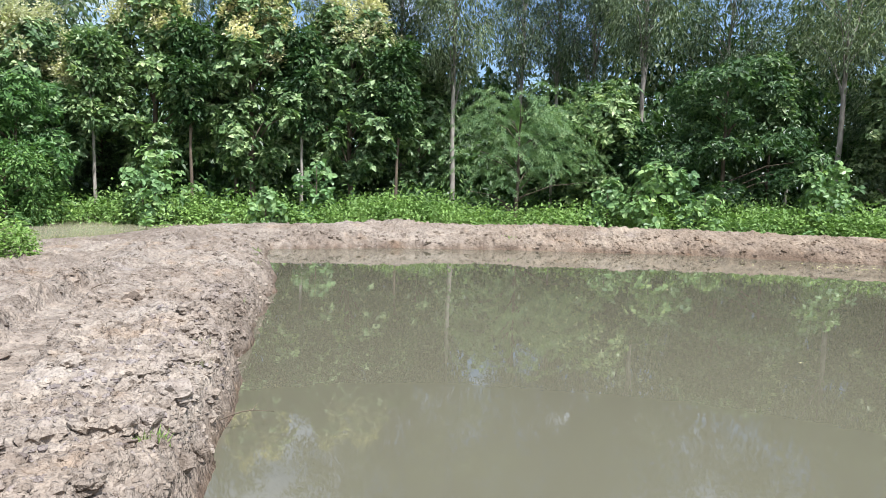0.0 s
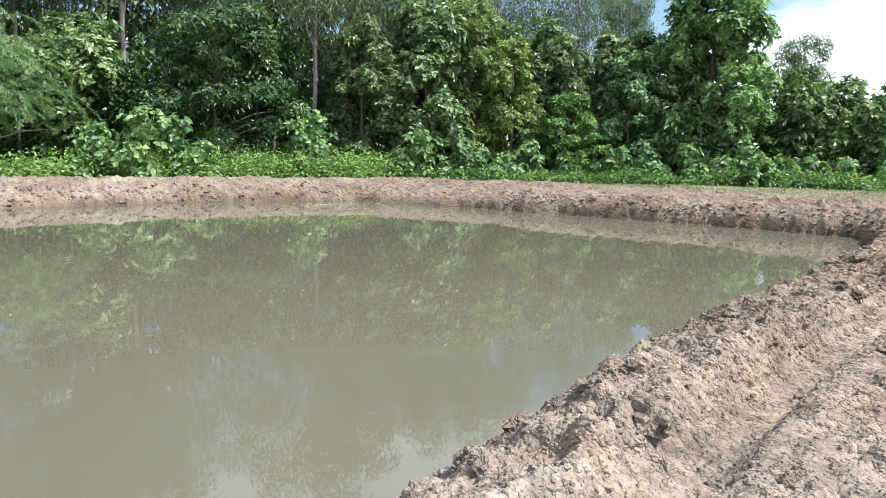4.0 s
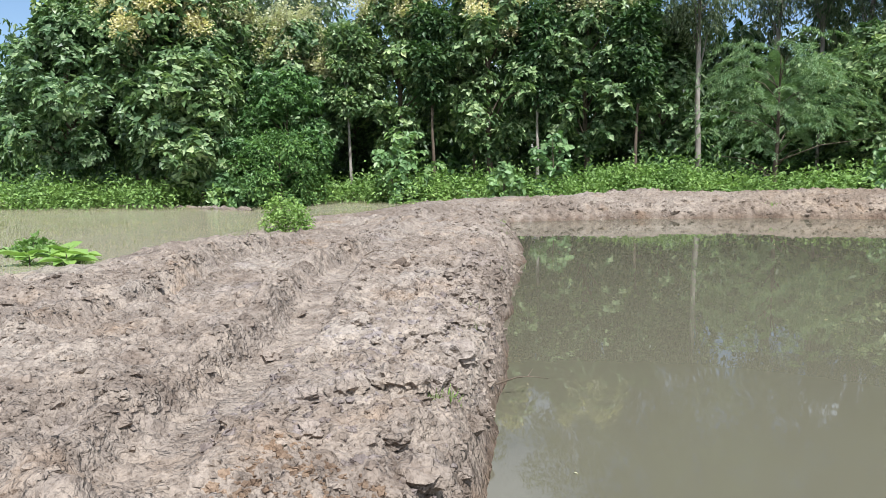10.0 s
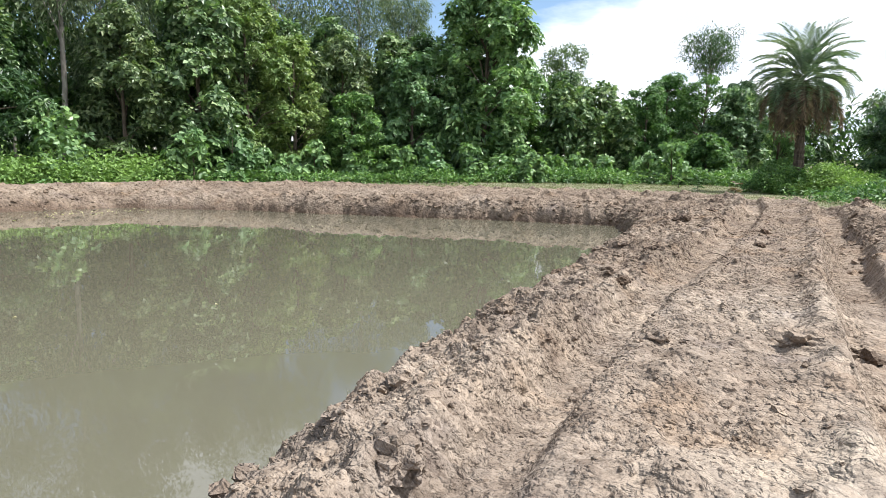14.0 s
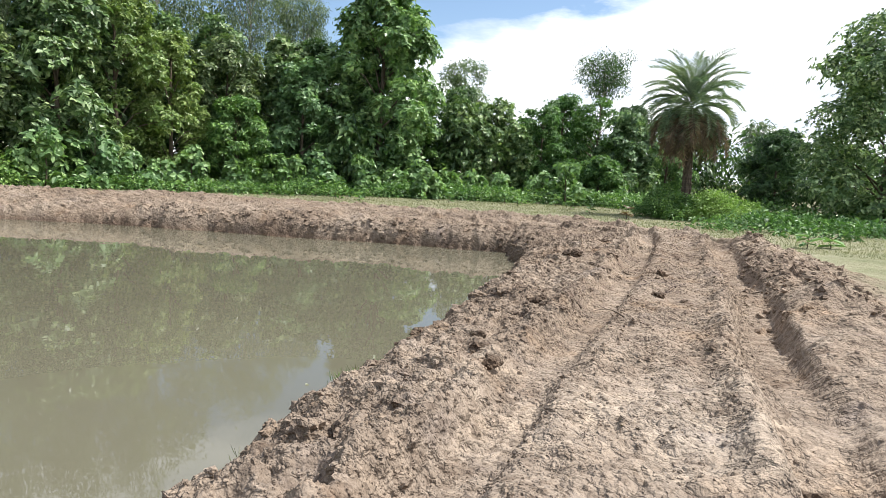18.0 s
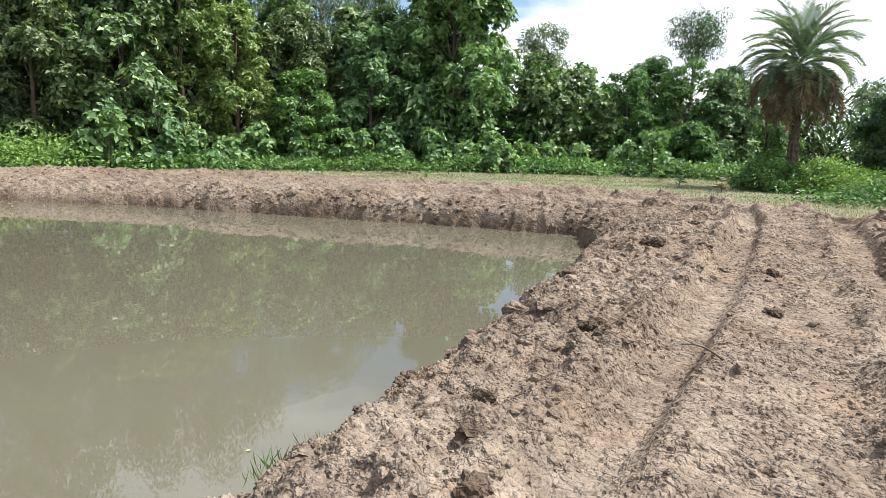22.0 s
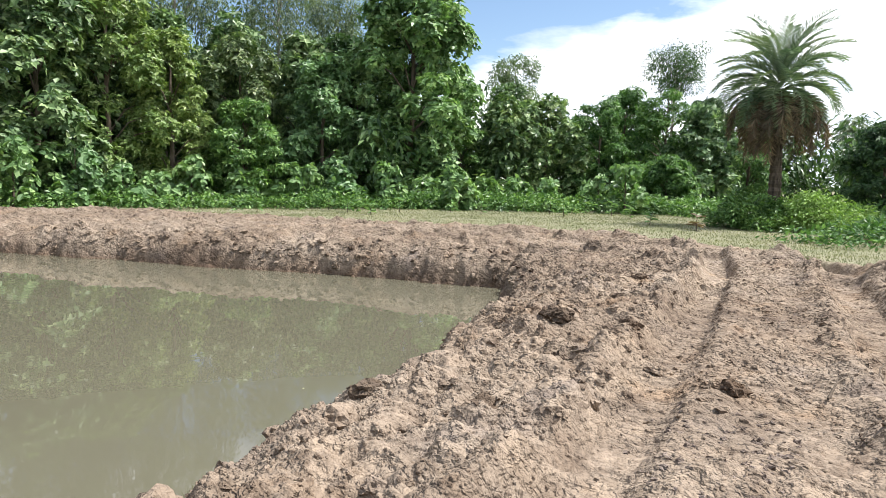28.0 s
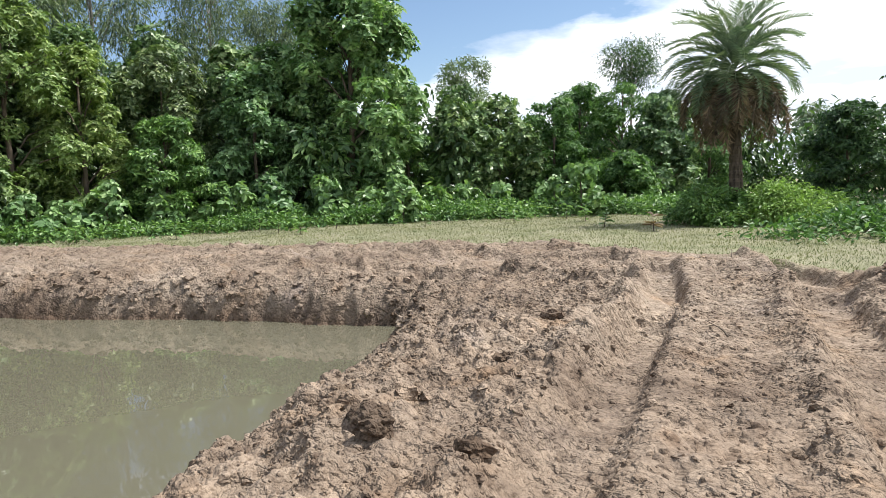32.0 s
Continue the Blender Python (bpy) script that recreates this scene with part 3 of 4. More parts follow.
# ---- trees ----
def crown_arrays(rng, blobs, n, size, aspect=0.55, droop=0.5, squash=0.8, shell=0.55, whorl=1, full=False):
    """Leaves on clumps. whorl: how many leaves radiate from each shoot."""
    blobs = np.asarray(blobs, float)
    w = blobs[:, 3] ** 2
    m = n // whorl
    k = rng.choice(len(blobs), m, p=w / w.sum())
    u = unit(rng.normal(size=(m, 3)) + [0, 0, 0.25])
    stray = 1 + 0.35 * (rng.random((m, 1)) < 0.15)
    r = blobs[k, 3:] * (shell + (1.1 - shell) * rng.random((m, 1)) ** 0.6) * stray
    c = blobs[k, :3] + u * r * [1, 1, squash]
    if whorl > 1:
        shoot = unit(u * [1, 1, 0.6] + [0, 0, 0.7] + rng.normal(size=(m, 3)) * 0.3)
        p = unit(np.cross(shoot, rng.normal(size=(m, 3))))
        q = np.cross(shoot, p)
        a = (np.arange(whorl)[None] + rng.uniform(-0.3, 0.3, (m, whorl))) * 2 * np.pi / whorl
        d = (p[:, None] * np.cos(a)[..., None] + q[:, None] * np.sin(a)[..., None] + shoot[:, None] * rng.uniform(-0.1, 0.5, (m, whorl, 1)) + np.array([0, 0, -droop])).reshape(-1, 3)
        nrm = np.repeat(shoot, whorl, 0) + rng.normal(size=(m * whorl, 3)) * 0.2
        c = np.repeat(c, whorl, 0) + rng.normal(size=(m * whorl, 3)) * size * 0.12
    else:
        d = unit(u * [1, 1, 0.5] + [0, 0, -droop] + rng.normal(size=(m, 3)) * 0.45)
        nrm = unit(u * 0.6 + [0, 0, 0.9] + rng.normal(size=(m, 3)) * 0.35)
    length = size * rng.uniform(0.6, 1.25, len(c))
    return (full_leaf_arrays if full else leaf_arrays)(c, d, nrm, length, length * aspect * rng.uniform(0.8, 1.15, len(c)))


def arc_arrays(rng, arcs, r, low, high, per, size, aspect):
    """Leaves along thin branchlets that arch out from the stem and droop at their ends."""
    n = arcs * per
    a, z0 = rng.uniform(0, 2 * np.pi, arcs), low + (high - low) * (rng.integers(0, 6, arcs) + rng.normal(0, 0.22, arcs)) / 5.5
    a = np.round(a * 2.2) / 2.2 + rng.normal(0, 0.16, arcs)
    reach = r * rng.uniform(0.3, 1.15, arcs) * np.sqrt(np.clip(1.15 - np.clip((z0 - low) / (high - low), 0, 1) ** 2, 0.1, 1))
    rise = rng.uniform(0.15, 0.6, arcs) * reach
    s = rng.uniform(0.3, 1.0, (arcs, per))
    q = reach[:, None] * s
    z = z0[:, None] + rise[:, None] * np.sin(s * np.pi * 0.75) * 1.2 - 0.2 * reach[:, None] * s**3
    wob = a[:, None] + 0.25 * np.sin(s * 3 + a[:, None] * 5)
    c = np.stack([q * np.cos(wob), q * np.sin(wob), z], -1).reshape(n, 3) + rng.normal(size=(n, 3)) * 0.06
    side = rng.choice([-1.0, 1.0], (arcs, per))
    d = np.stack([np.cos(wob) * 0.7 - side * np.sin(wob) * 0.8, np.sin(wob) * 0.7 + side * np.cos(wob) * 0.8, -0.1 - 0.45 * s], -1).reshape(n, 3)
    length = size * rng.uniform(0.6, 1.3, n)
    return leaf_arrays(c, d + rng.normal(size=(n, 3)) * 0.2, np.tile([0, 0, 1.0], (n, 1)) + rng.normal(size=(n, 3)) * 0.2, length, length * aspect)


def tree(name, kind, x, y, h, r, seed, label, leaf, bark, n, size, aspect=0.55, droop=0.5, base=0.2, blobs=26, blob=0.34, lean=0.0, group="trees", top=0.35, flowers=0, trunk_r=None, squash=0.8, whorl=1):
    """A tree: bent tapered trunk, limbs that reach into the clumps, and a crown of leaves on clumps."""
    rng = np.random.default_rng(seed)
    t = thing(name, (x, y, height_at(x, y) - 0.05), label, "tree", group)
    tr = trunk_r or 0.035 + 0.011 * h
    k = np.linspace(0, 1, 9)
    bend = np.cumsum(rng.normal(0, 0.035 * h / 9, (9, 2)), 0)
    axis = np.stack([bend[:, 0] + lean * h * k * k, bend[:, 1], k * h * 0.93], 1)
    part("trunk", mesh_of("trunk", *tube(axis, tr * (1.15 - k * 0.95), 9), bark, True), t)
    cl = []
    for b in range(blobs):
        f = (b + 0.5 + rng.uniform(-0.4, 0.4)) / blobs
        zf = base + (0.97 - base) * f
        env = r * (np.clip((zf - base) / 0.18, 0, 1) ** 0.6) * (1 - (1 - top) * np.clip((zf - 0.45) / 0.55, 0, 1) ** 1.5)
        a, q = b * 2.4 + rng.uniform(-0.9, 0.9), env * math.sqrt(rng.uniform(0.1, 1.0)) * rng.uniform(0.75, 1.12)
        ax = np.array([np.interp(zf, k, axis[:, m]) for m in range(2)])
        cl.append([ax[0] + q * math.cos(a), ax[1] + q * math.sin(a), zf * h - 0.1, r * blob * rng.uniform(0.55, 1.4)])
    limbs = []
    for c in cl[::3]:
        zf = max(base * 0.7, c[2] / h - 0.12)
        p0 = np.array([np.interp(zf, k, axis[:, m]) for m in range(3)])
        p2 = np.array(c[:3])
        mid = (p0 + p2) / 2 + [0, 0, 0.12 * h * 0.3]
        limbs.append(tube([p0, mid, p2], [tr * 0.35, tr * 0.22, tr * 0.08], 5))
    for lv, lf in limbs:
        part("limb", mesh_of("limb", lv, lf, bark, True), t)
    if kind == "mimosa":
        leaves = arc_arrays(rng, 120, r * 1.3, h * 0.28, h * 0.9, 200, size * 0.85, aspect)
    else:
        leaves = crown_arrays(rng, cl, n, size, aspect, droop, squash, 0.45, whorl, kind == "sapling")
    part("crown", mesh_of("crown", *leaves, leaf), t)
    if flowers:
        up = sorted(cl, key=lambda c: -c[2])[: max(6, blobs * 2 // 5)]
        fb = []
        for c in up:
            for _ in range(flowers):
                a, q, w = rng.uniform(0, 6.28), rng.uniform(0, 0.8) * c[3], rng.uniform(0.9, 2.1)
                x1, y1, z1 = c[0] + q * math.cos(a), c[1] + q * math.sin(a), c[2] + c[3] * 0.95
                fb += [[x1 + rng.normal(0, 0.1), y1 + rng.normal(0, 0.1), z1 + k2 * 0.13 * w, (0.3 - 0.05 * k2) * w] for k2 in range(5)]
        tagged(part("blossom", mesh_of("blossom", *crown_arrays(rng, fb, 18 * len(fb), 0.22, 0.6, -0.1, 1.0, 0.2), L_FLOWER), t, "cream-yellow flower panicles"), kind="stuff")
    return t


TREES = [
    ("teak", -31.5, 34.5, 13.0, 3.6), ("plain", -32.5, 30.5, 10.5, 3.2), ("plain", -36.0, 34.0, 12.5, 3.4), ("teak", -27.0, 31.6, 11.9, 3.9), ("teak", -25.6, 35.3, 12.1, 3.5), ("teak", -21.4, 36.8, 10.1, 2.9), ("teak", -16.2, 39.3, 13.4, 3.3),
    ("teak", -10.8, 40.1, 12.9, 3.4), ("teak", -5.2, 42.1, 12.7, 3.6), ("plain", -20.4, 41.8, 10.9, 2.5), ("broad", -19.5, 32.1, 6.9, 2.9),
    ("bush", -18.9, 30.1, 3.6, 2.4), ("plain", -23.6, 30.2, 7.8, 2.8), ("mimosa", 4.3, 39.1, 7.4, 4.0), ("plain", -1.4, 45.4, 10.4, 2.8),
    ("plain", 9.6, 42.2, 7.5, 3.5), ("dark", 16.0, 39.1, 9.5, 4.5), ("plain", 10.1, 44.2, 8.6, 3.1), ("olive", 24.5, 36.8, 9.8, 2.5),
    ("plain", 28.3, 35.2, 11.4, 3.0), ("yellow", 31.8, 34.8, 11.8, 3.0), ("yellow", 34.7, 33.4, 9.6, 2.2), ("plain", 33.0, 37.5, 11.0, 2.8), ("plain", 41.5, 37.0, 12.0, 2.8), ("plain", 50.3, 28.4, 12.8, 3.0), ("olive", 39.7, 33.8, 10.1, 2.6),
    ("broad", 37.1, 30.7, 6.0, 2.0), ("plain", 43.6, 32.1, 10.8, 2.2), ("plain", 47.0, 26.0, 15.9, 3.7), ("pale", 68.0, 28.6, 13.1, 2.8),
    ("broad", 52.0, 25.0, 8.7, 2.4), ("plain", 56.1, 20.4, 7.7, 3.0), ("broad", 63.5, 16.9, 9.2, 2.8), ("broad", 62.3, 13.4, 8.8, 3.0),
    ("dark", 68.7, 11.7, 9.0, 2.2), ("lone", 101.5, 21.3, 19.4, 5.6), ("broad", 54.5, 11.5, 3.6, 2.1), ("wide", 45.8, -5.3, 11.8, 4.4),
    ("dark", 65.5, -0.7, 6.6, 2.8), ("broad", 58.0, 17.0, 7.6, 2.6), ("plain", 60.5, 10.5, 7.2, 2.6), ("broad", 66.0, 8.0, 8.0, 2.6), ("plain", 54.0, 22.5, 7.5, 2.6), ("dark", 70.0, 18.5, 9.5, 3.0), ("far", 153.6, -0.2, 13.8, 5.6), ("far", 163.5, -3.0, 13.4, 4.0),
    ("euc", 0.9, 43.5, 21.0, 4.0), ("euc", -2.2, 46.0, 25.4, 3.6), ("euc", 8.8, 53.6, 26.2, 5.3), ("euc", 13.3, 46.4, 25.8, 4.4), ("euc", 22.9, 40.2, 22.4, 5.0), ("euc", 11.3, 51.1, 24.3, 4.3),
    ("euc", 22.3, 53.9, 23.6, 4.8), ("euc", 5.8, 52.0, 25.2, 4.3), ("euc", 27.8, 42.5, 22.2, 3.8), ("euc", 36.5, 42.0, 22.5, 4.0), ("euc", 51.5, 41.5, 19.8, 4.9), ("euc", 57.4, 40.2, 17.1, 3.5), ("euc", 43.7, 44.2, 22.6, 4.6),
    ("euc", 35.4, 46.2, 20.6, 4.3), ("euc", -36.7, 43.1, 22.0, 4.6), ("euc", -29.1, 47.4, 22.5, 4.5), ("euc", -16.1, 52.1, 22.4, 4.4), ("euc", -8.0, 51.9, 23.8, 4.3), ("light", 42.4, 29.4, 8.8, 2.6), ("light", 46.0, 29.5, 9.5, 2.2),
]
for number, (kind, x, y, h, r) in enumerate(TREES):
    if kind in ("teak", "plain"):
        lab = "tall leafy teak tree with cream flower panicles at its top" if kind == "teak" else "tall dense green teak tree with large leaves"
        tree("teak_tree", kind, x, y, h, r, number, lab, L_TEAK if h < 14 else L_BRIGHT, BARK, int((270 if h < 14 else 430) * r * h) + 2000, 0.38, 0.66, 0.04, 0.2 if x < 24 else 0.08, 56 if h < 14 else 90, 0.24, whorl=7, flowers=4 if kind == "teak" else 0)
    elif kind == "light":
        tree("teak_tree", kind, x, y, h, r, number, "young teak tree with pale silvery green leaves", L_SAPLING, BARK, 10000, 0.34, 0.66, 0.05, 0.04, 50, 0.26, whorl=6)
    elif kind == "olive":
        tree("teak_tree", kind, x, y, h, r, number, "dense olive-green tree with drooping leaves and brownish tips", L_OLIVE, BARK, 14000, 0.32, 0.55, 0.15, 0.06, 46, 0.26, whorl=6)
    elif kind == "broad":
        tree("broadleaf_tree", kind, x, y, h, r, number, "bright green broadleaf tree at the edge of the wood", L_BROAD, BARK, 11000, 0.28, 0.5, 0.1, 0.1, 48, 0.24, squash=0.5, whorl=5)
    elif kind == "bush":
        tree("bush", kind, x, y, h, r, number, "rounded bright green bush before the wood", L_BROAD, BARK, 8000, 0.2, 0.5, 0.35, 0.02, 40, 0.26, group="bushes")
    elif kind == "wide":
        tree("broadleaf_tree", kind, x, y, h, r, number, "large spreading green tree beside the field", L_TEAK, BARK, 26000, 0.28, 0.55, 0.1, 0.03, 90, 0.26, squash=0.6, whorl=5)
    elif kind == "dark":
        tree("broadleaf_tree", kind, x, y, h, r, number, "dark green broadleaf tree with layered boughs", L_DARK_SHADED, BARK, 2000 + int(3600 * r), 0.32, 0.5, 0.3, 0.08, 56, 0.24, squash=0.42, whorl=5)
    elif kind == "yellow":
        tree("broadleaf_tree", kind, x, y, h, r, number, "yellow-green flowering tree in the row of trees", L_YELLOW, BARK, 15000, 0.28, 0.52, 0.12, 0.08, 50, 0.24, whorl=6)
    elif kind == "mimosa":
        tree("feathery_tree", kind, x, y, h, r, number, "spreading grey-green feathery acacia tree", L_FINE, BARK, 26000, 0.26, 0.16, 0.75, 0.1, 60, 0.2, squash=0.5)
    elif kind == "euc":
        tree("eucalyptus_tree", kind, x, y, h, r, number, "tall eucalyptus with pale trunk and drooping grey-green leaves", L_EUC, BARK_PALE, 15000 if x < 26 else 22000, 0.34, 0.27, 0.9, 0.43 if x < 26 else 0.25, 64, 0.23 if x < 26 else 0.27, top=0.7, squash=1.0, trunk_r=0.165)
    elif kind == "lone":
        tree("eucalyptus_tree", kind, x, y, h, r, number, "lone tall eucalyptus rising above the other trees", L_DARK_SHADED, BARK_PALE, 6500, 0.42, 0.3, 0.6, 0.7, 30, 0.26, top=0.5, squash=0.7, trunk_r=0.25)
    elif kind == "pale":
        tree("eucalyptus_tree", kind, x, y, h, r, number, "pale grey-green feathery tree behind the row", L_PALE, BARK_PALE, 9000, 0.4, 0.3, 0.6, 0.15, 50, 0.24, top=0.6)
    else:
        tree("far_tree", kind, x, y, h, r, number, "hazy grey-green tree in the distance", L_FAR, BARK, 3000, 0.9, 0.5, 0.6, 0.2, 18, 0.38, group="far trees")

# slender trees between the large ones
SLIM = [(-24.0, 36.0, 9.0), (-18.0, 36.5, 10.0), (-13.5, 38.0, 11.0), (-12.0, 40.5, 12.0), (-8.0, 40.0, 11.0), (-7.0, 42.0, 12.5), (-2.5, 41.0, 10.5), (7.0, 43.0, 7.0), (11.5, 41.0, 6.0),
        (19.0, 40.0, 10.2), (21.0, 41.5, 8.0), (25.2, 39.0, 8.0), (30.0, 38.0, 12.0), (36.0, 35.5, 11.0), (45.5, 31.0, 11.0), (58.0, 24.0, 9.0)]
for number, (x, y, h) in enumerate(SLIM):
    tree("slender_tree", "slim", x, y, h, 1.6, 150 + number, "slender tree with a thin pale trunk inside the wood", L_TEAK if number % 2 else L_DARK_SHADED, BARK_PALE if number % 3 == 1 else BARK, 4500, 0.34, 0.6, 0.4, 0.5, 22, 0.36, trunk_r=0.1, group="slender trees")

# saplings and shrubs at the foot of the wood
SHRUBS = [(10.7, 34.4, 3.9), (8.6, 35.0, 2.7), (12.6, 35.9, 3.4), (-13.8, 34.3, 3.9), (-14.2, 33.1, 2.9), (-6.5, 36.4, 3.5), (-8.5, 33.9, 1.9), (19.4, 35.0, 4.2), (13.4, 34.5, 2.1),
          (-21.8, 29.4, 1.7), (-20.4, 29.1, 1.7), (20.6, 36.9, 4.0), (25.6, 32.3, 3.2), (28.5, 32.5, 2.9), (26.8, 33.2, 3.5), (29.5, 33.6, 3.1), (42.3, 19.8, 1.9), (49.1, 12.6, 2.9), (37.3, 30.9, 2.3),
          (32.3, 31.8, 1.8), (31.0, 32.6, 2.2), (34.0, 31.2, 2.5), (36.0, 29.8, 2.0), (39.0, 28.0, 2.4), (40.5, 26.2, 2.2), (42.0, 24.2, 2.6), (43.5, 22.6, 2.0), (45.0, 21.6, 2.4), (47.2, 18.5, 1.8), (50.2, 14.5, 2.2), (33.0, 32.4, 1.6), (38.0, 29.0, 1.5), (44.4, 24.0, 1.9), (45.6, 19.9, 1.9), (48.8, 17.1, 2.0)]
for number, (x, y, h) in enumerate(SHRUBS):
    tree("sapling", "sapling", x, y, h, 0.28 * h + 0.35, 200 + number, "young teak sapling with large pale green leaves among weeds", L_SAPLING, BARK, 520, 0.34, 0.75, 0.3, 0.05, 12, 0.36, whorl=4, group="saplings", trunk_r=0.05)


# ---- low growth ----
def along(rng, pts, n):
    p = np.asarray(pts, float)
    seg = np.linalg.norm(np.diff(p, axis=0), axis=1)
    s = rng.random(n) * seg.sum()
    cum = np.r_[0, np.cumsum(seg)]
    return np.stack([np.interp(s, cum, p[:, 0]), np.interp(s, cum, p[:, 1])], 1)


def heights(xy):
    z, _, _ = ground_height(xy[:, 0], xy[:, 1], False)
    return z


def weed_belt(name, pts, depth, n_clumps, height, leaf, mat, per, seed, label):
    rng = np.random.default_rng(seed)
    c = along(rng, pts, n_clumps) + rng.normal(size=(n_clumps, 2)) * depth
    b = np.column_stack([c, heights(c) + height * 0.3, height * rng.uniform(0.3, 1.15, n_clumps) * (0.75 + 0.6 * fbm(c[:, 0], c[:, 1], 0.3, 2, 15))])
    ob = new(name, mesh_of(name, *crown_arrays(rng, b, n_clumps * per, leaf, 0.55, 0.2, 1.0, 0.3), mat))
    return tagged(ob, label, "weeds", kind="stuff")


weed_belt("weeds", [(-36, 28.5), (-26, 30.4), (-19, 33), (-14, 35.5), (0, 37), (14, 36), (24, 34)], 1.3, 1700, 1.35, 0.22, L_WEED, 45, 301, "bright green low weeds in front of the wood")
weed_belt("weeds", [(24, 34.5), (32, 31.5), (38, 27.5), (44, 21), (48, 16), (52, 11), (48, 6), (46, 2), (44, -2), (46, -8)], 1.1, 1200, 0.85, 0.24, L_BROAD, 40, 302, "green weeds along the edge of the field")
# the shade under the crowns is put into this leaf colour
weed_belt("undergrowth", [(-45, 40), (-26, 40), (-14, 43), (0, 46), (14, 46), (26, 42), (36, 39), (46, 33), (54, 25), (62, 18), (66, 8)], 2.0, 620, 1.7, 0.45, L_DARK_SHADED, 60, 303, "undergrowth filling the wood, its leaf colour darkened as shade")


def back_wood(name, pts, depth, count, tall, seed, mat, label):
    """Foliage of the wood behind the front rows, from the ground to the tree tops."""
    rng = np.random.default_rng(seed)
    c = along(rng, pts, count) + rng.normal(size=(count, 2)) * depth
    b = np.column_stack([c, 0.5 + rng.uniform(0, 1, count) * tall * (0.85 + 0.55 * fbm(c[:, 0], c[:, 1], 0.12, 2, 17)), rng.uniform(1.2, 2.4, count)])
    return tagged(new(name, mesh_of(name, *crown_arrays(rng, b, count * 75, 0.74, 0.45, 0.8, 1.0, 0.3), mat)), label, "woods", kind="stuff")


back_wood("woods", [(-45, 54), (-20, 57), (0, 58), (20, 57), (32, 53)], 1.6, 300, 18.0, 310, L_EUC, "high grey-green canopy at the back of the wood")
weed_belt("weeds", [(33.5, 1.6), (35.5, -1.0), (38, -4), (40, -9)], 1.2, 260, 0.5, 0.22, L_BROAD, 40, 306, "bright green weeds at the side of the field")
# both dark layers carry the wood's shade in their leaf colour
back_wood("woods", [(-70, 50), (-40, 52), (-20, 56), (0, 60), (26, 60), (44, 53), (56, 45)], 2.0, 1000, 17.0, 311, L_DARK_SHADED, "foliage of the wood behind the first trees, coloured dark as shade")
back_wood("woods", [(-70, 46), (-40, 46), (-20, 48), (0, 50), (26, 50), (40, 44), (50, 36), (58, 27)], 1.5, 640, 9.0, 312, L_DARK_SHADED, "foliage between the tree trunks with shade put into its colour")
back_wood("woods", [(46, 34), (51, 29.5), (56, 26), (64, 21), (74, 16), (80, 8), (76, -4), (68, -14)], 2.0, 300, 6.0, 313, L_DARK_SHADED, "dark bushes closing the end of the field")


def grass_field(name, box, n, height, seed, label, keep):
    rng = np.random.default_rng(seed)
    c = np.stack([rng.uniform(box[0], box[2], n), rng.uniform(box[1], box[3], n)], 1)
    c = c[keep(c)]
    n = len(c)
    base = np.column_stack([c, heights(c) - 0.02])
    d = unit(rng.normal(size=(n, 3)) * [0.35, 0.35, 0] + [0, 0, 1])
    s = unit(np.cross(d, rng.normal(size=(n, 3))))
    h = height * rng.uniform(0.4, 1.3, (n, 1))
    w = 0.007 + 0.007 * rng.random((n, 1))
    v = np.stack([base - s * w, base + s * w, base + d * h], 1).reshape(-1, 3)
    ob = new(name, mesh_of(name, v, np.arange(3 * n).reshape(-1, 3), L_GRASS))
    return tagged(ob, label, "grass", kind="stuff")


def outside(width):
    return lambda c: pond_gap(c[:, 0], c[:, 1]) > width


grass_field("grass", (25, -8, 52, 36), 150000, 0.09, 401, "thin dry grass on the field behind the bank", outside(5.6))
grass_field("grass", (-34, 8, -9, 34), 55000, 0.15, 402, "sparse grass standing in shallow flood water", outside(5.2))
grass_field("grass", (-10, 29.5, 28, 37), 30000, 0.2, 403, "sparse grass behind the far bank", outside(3.2))


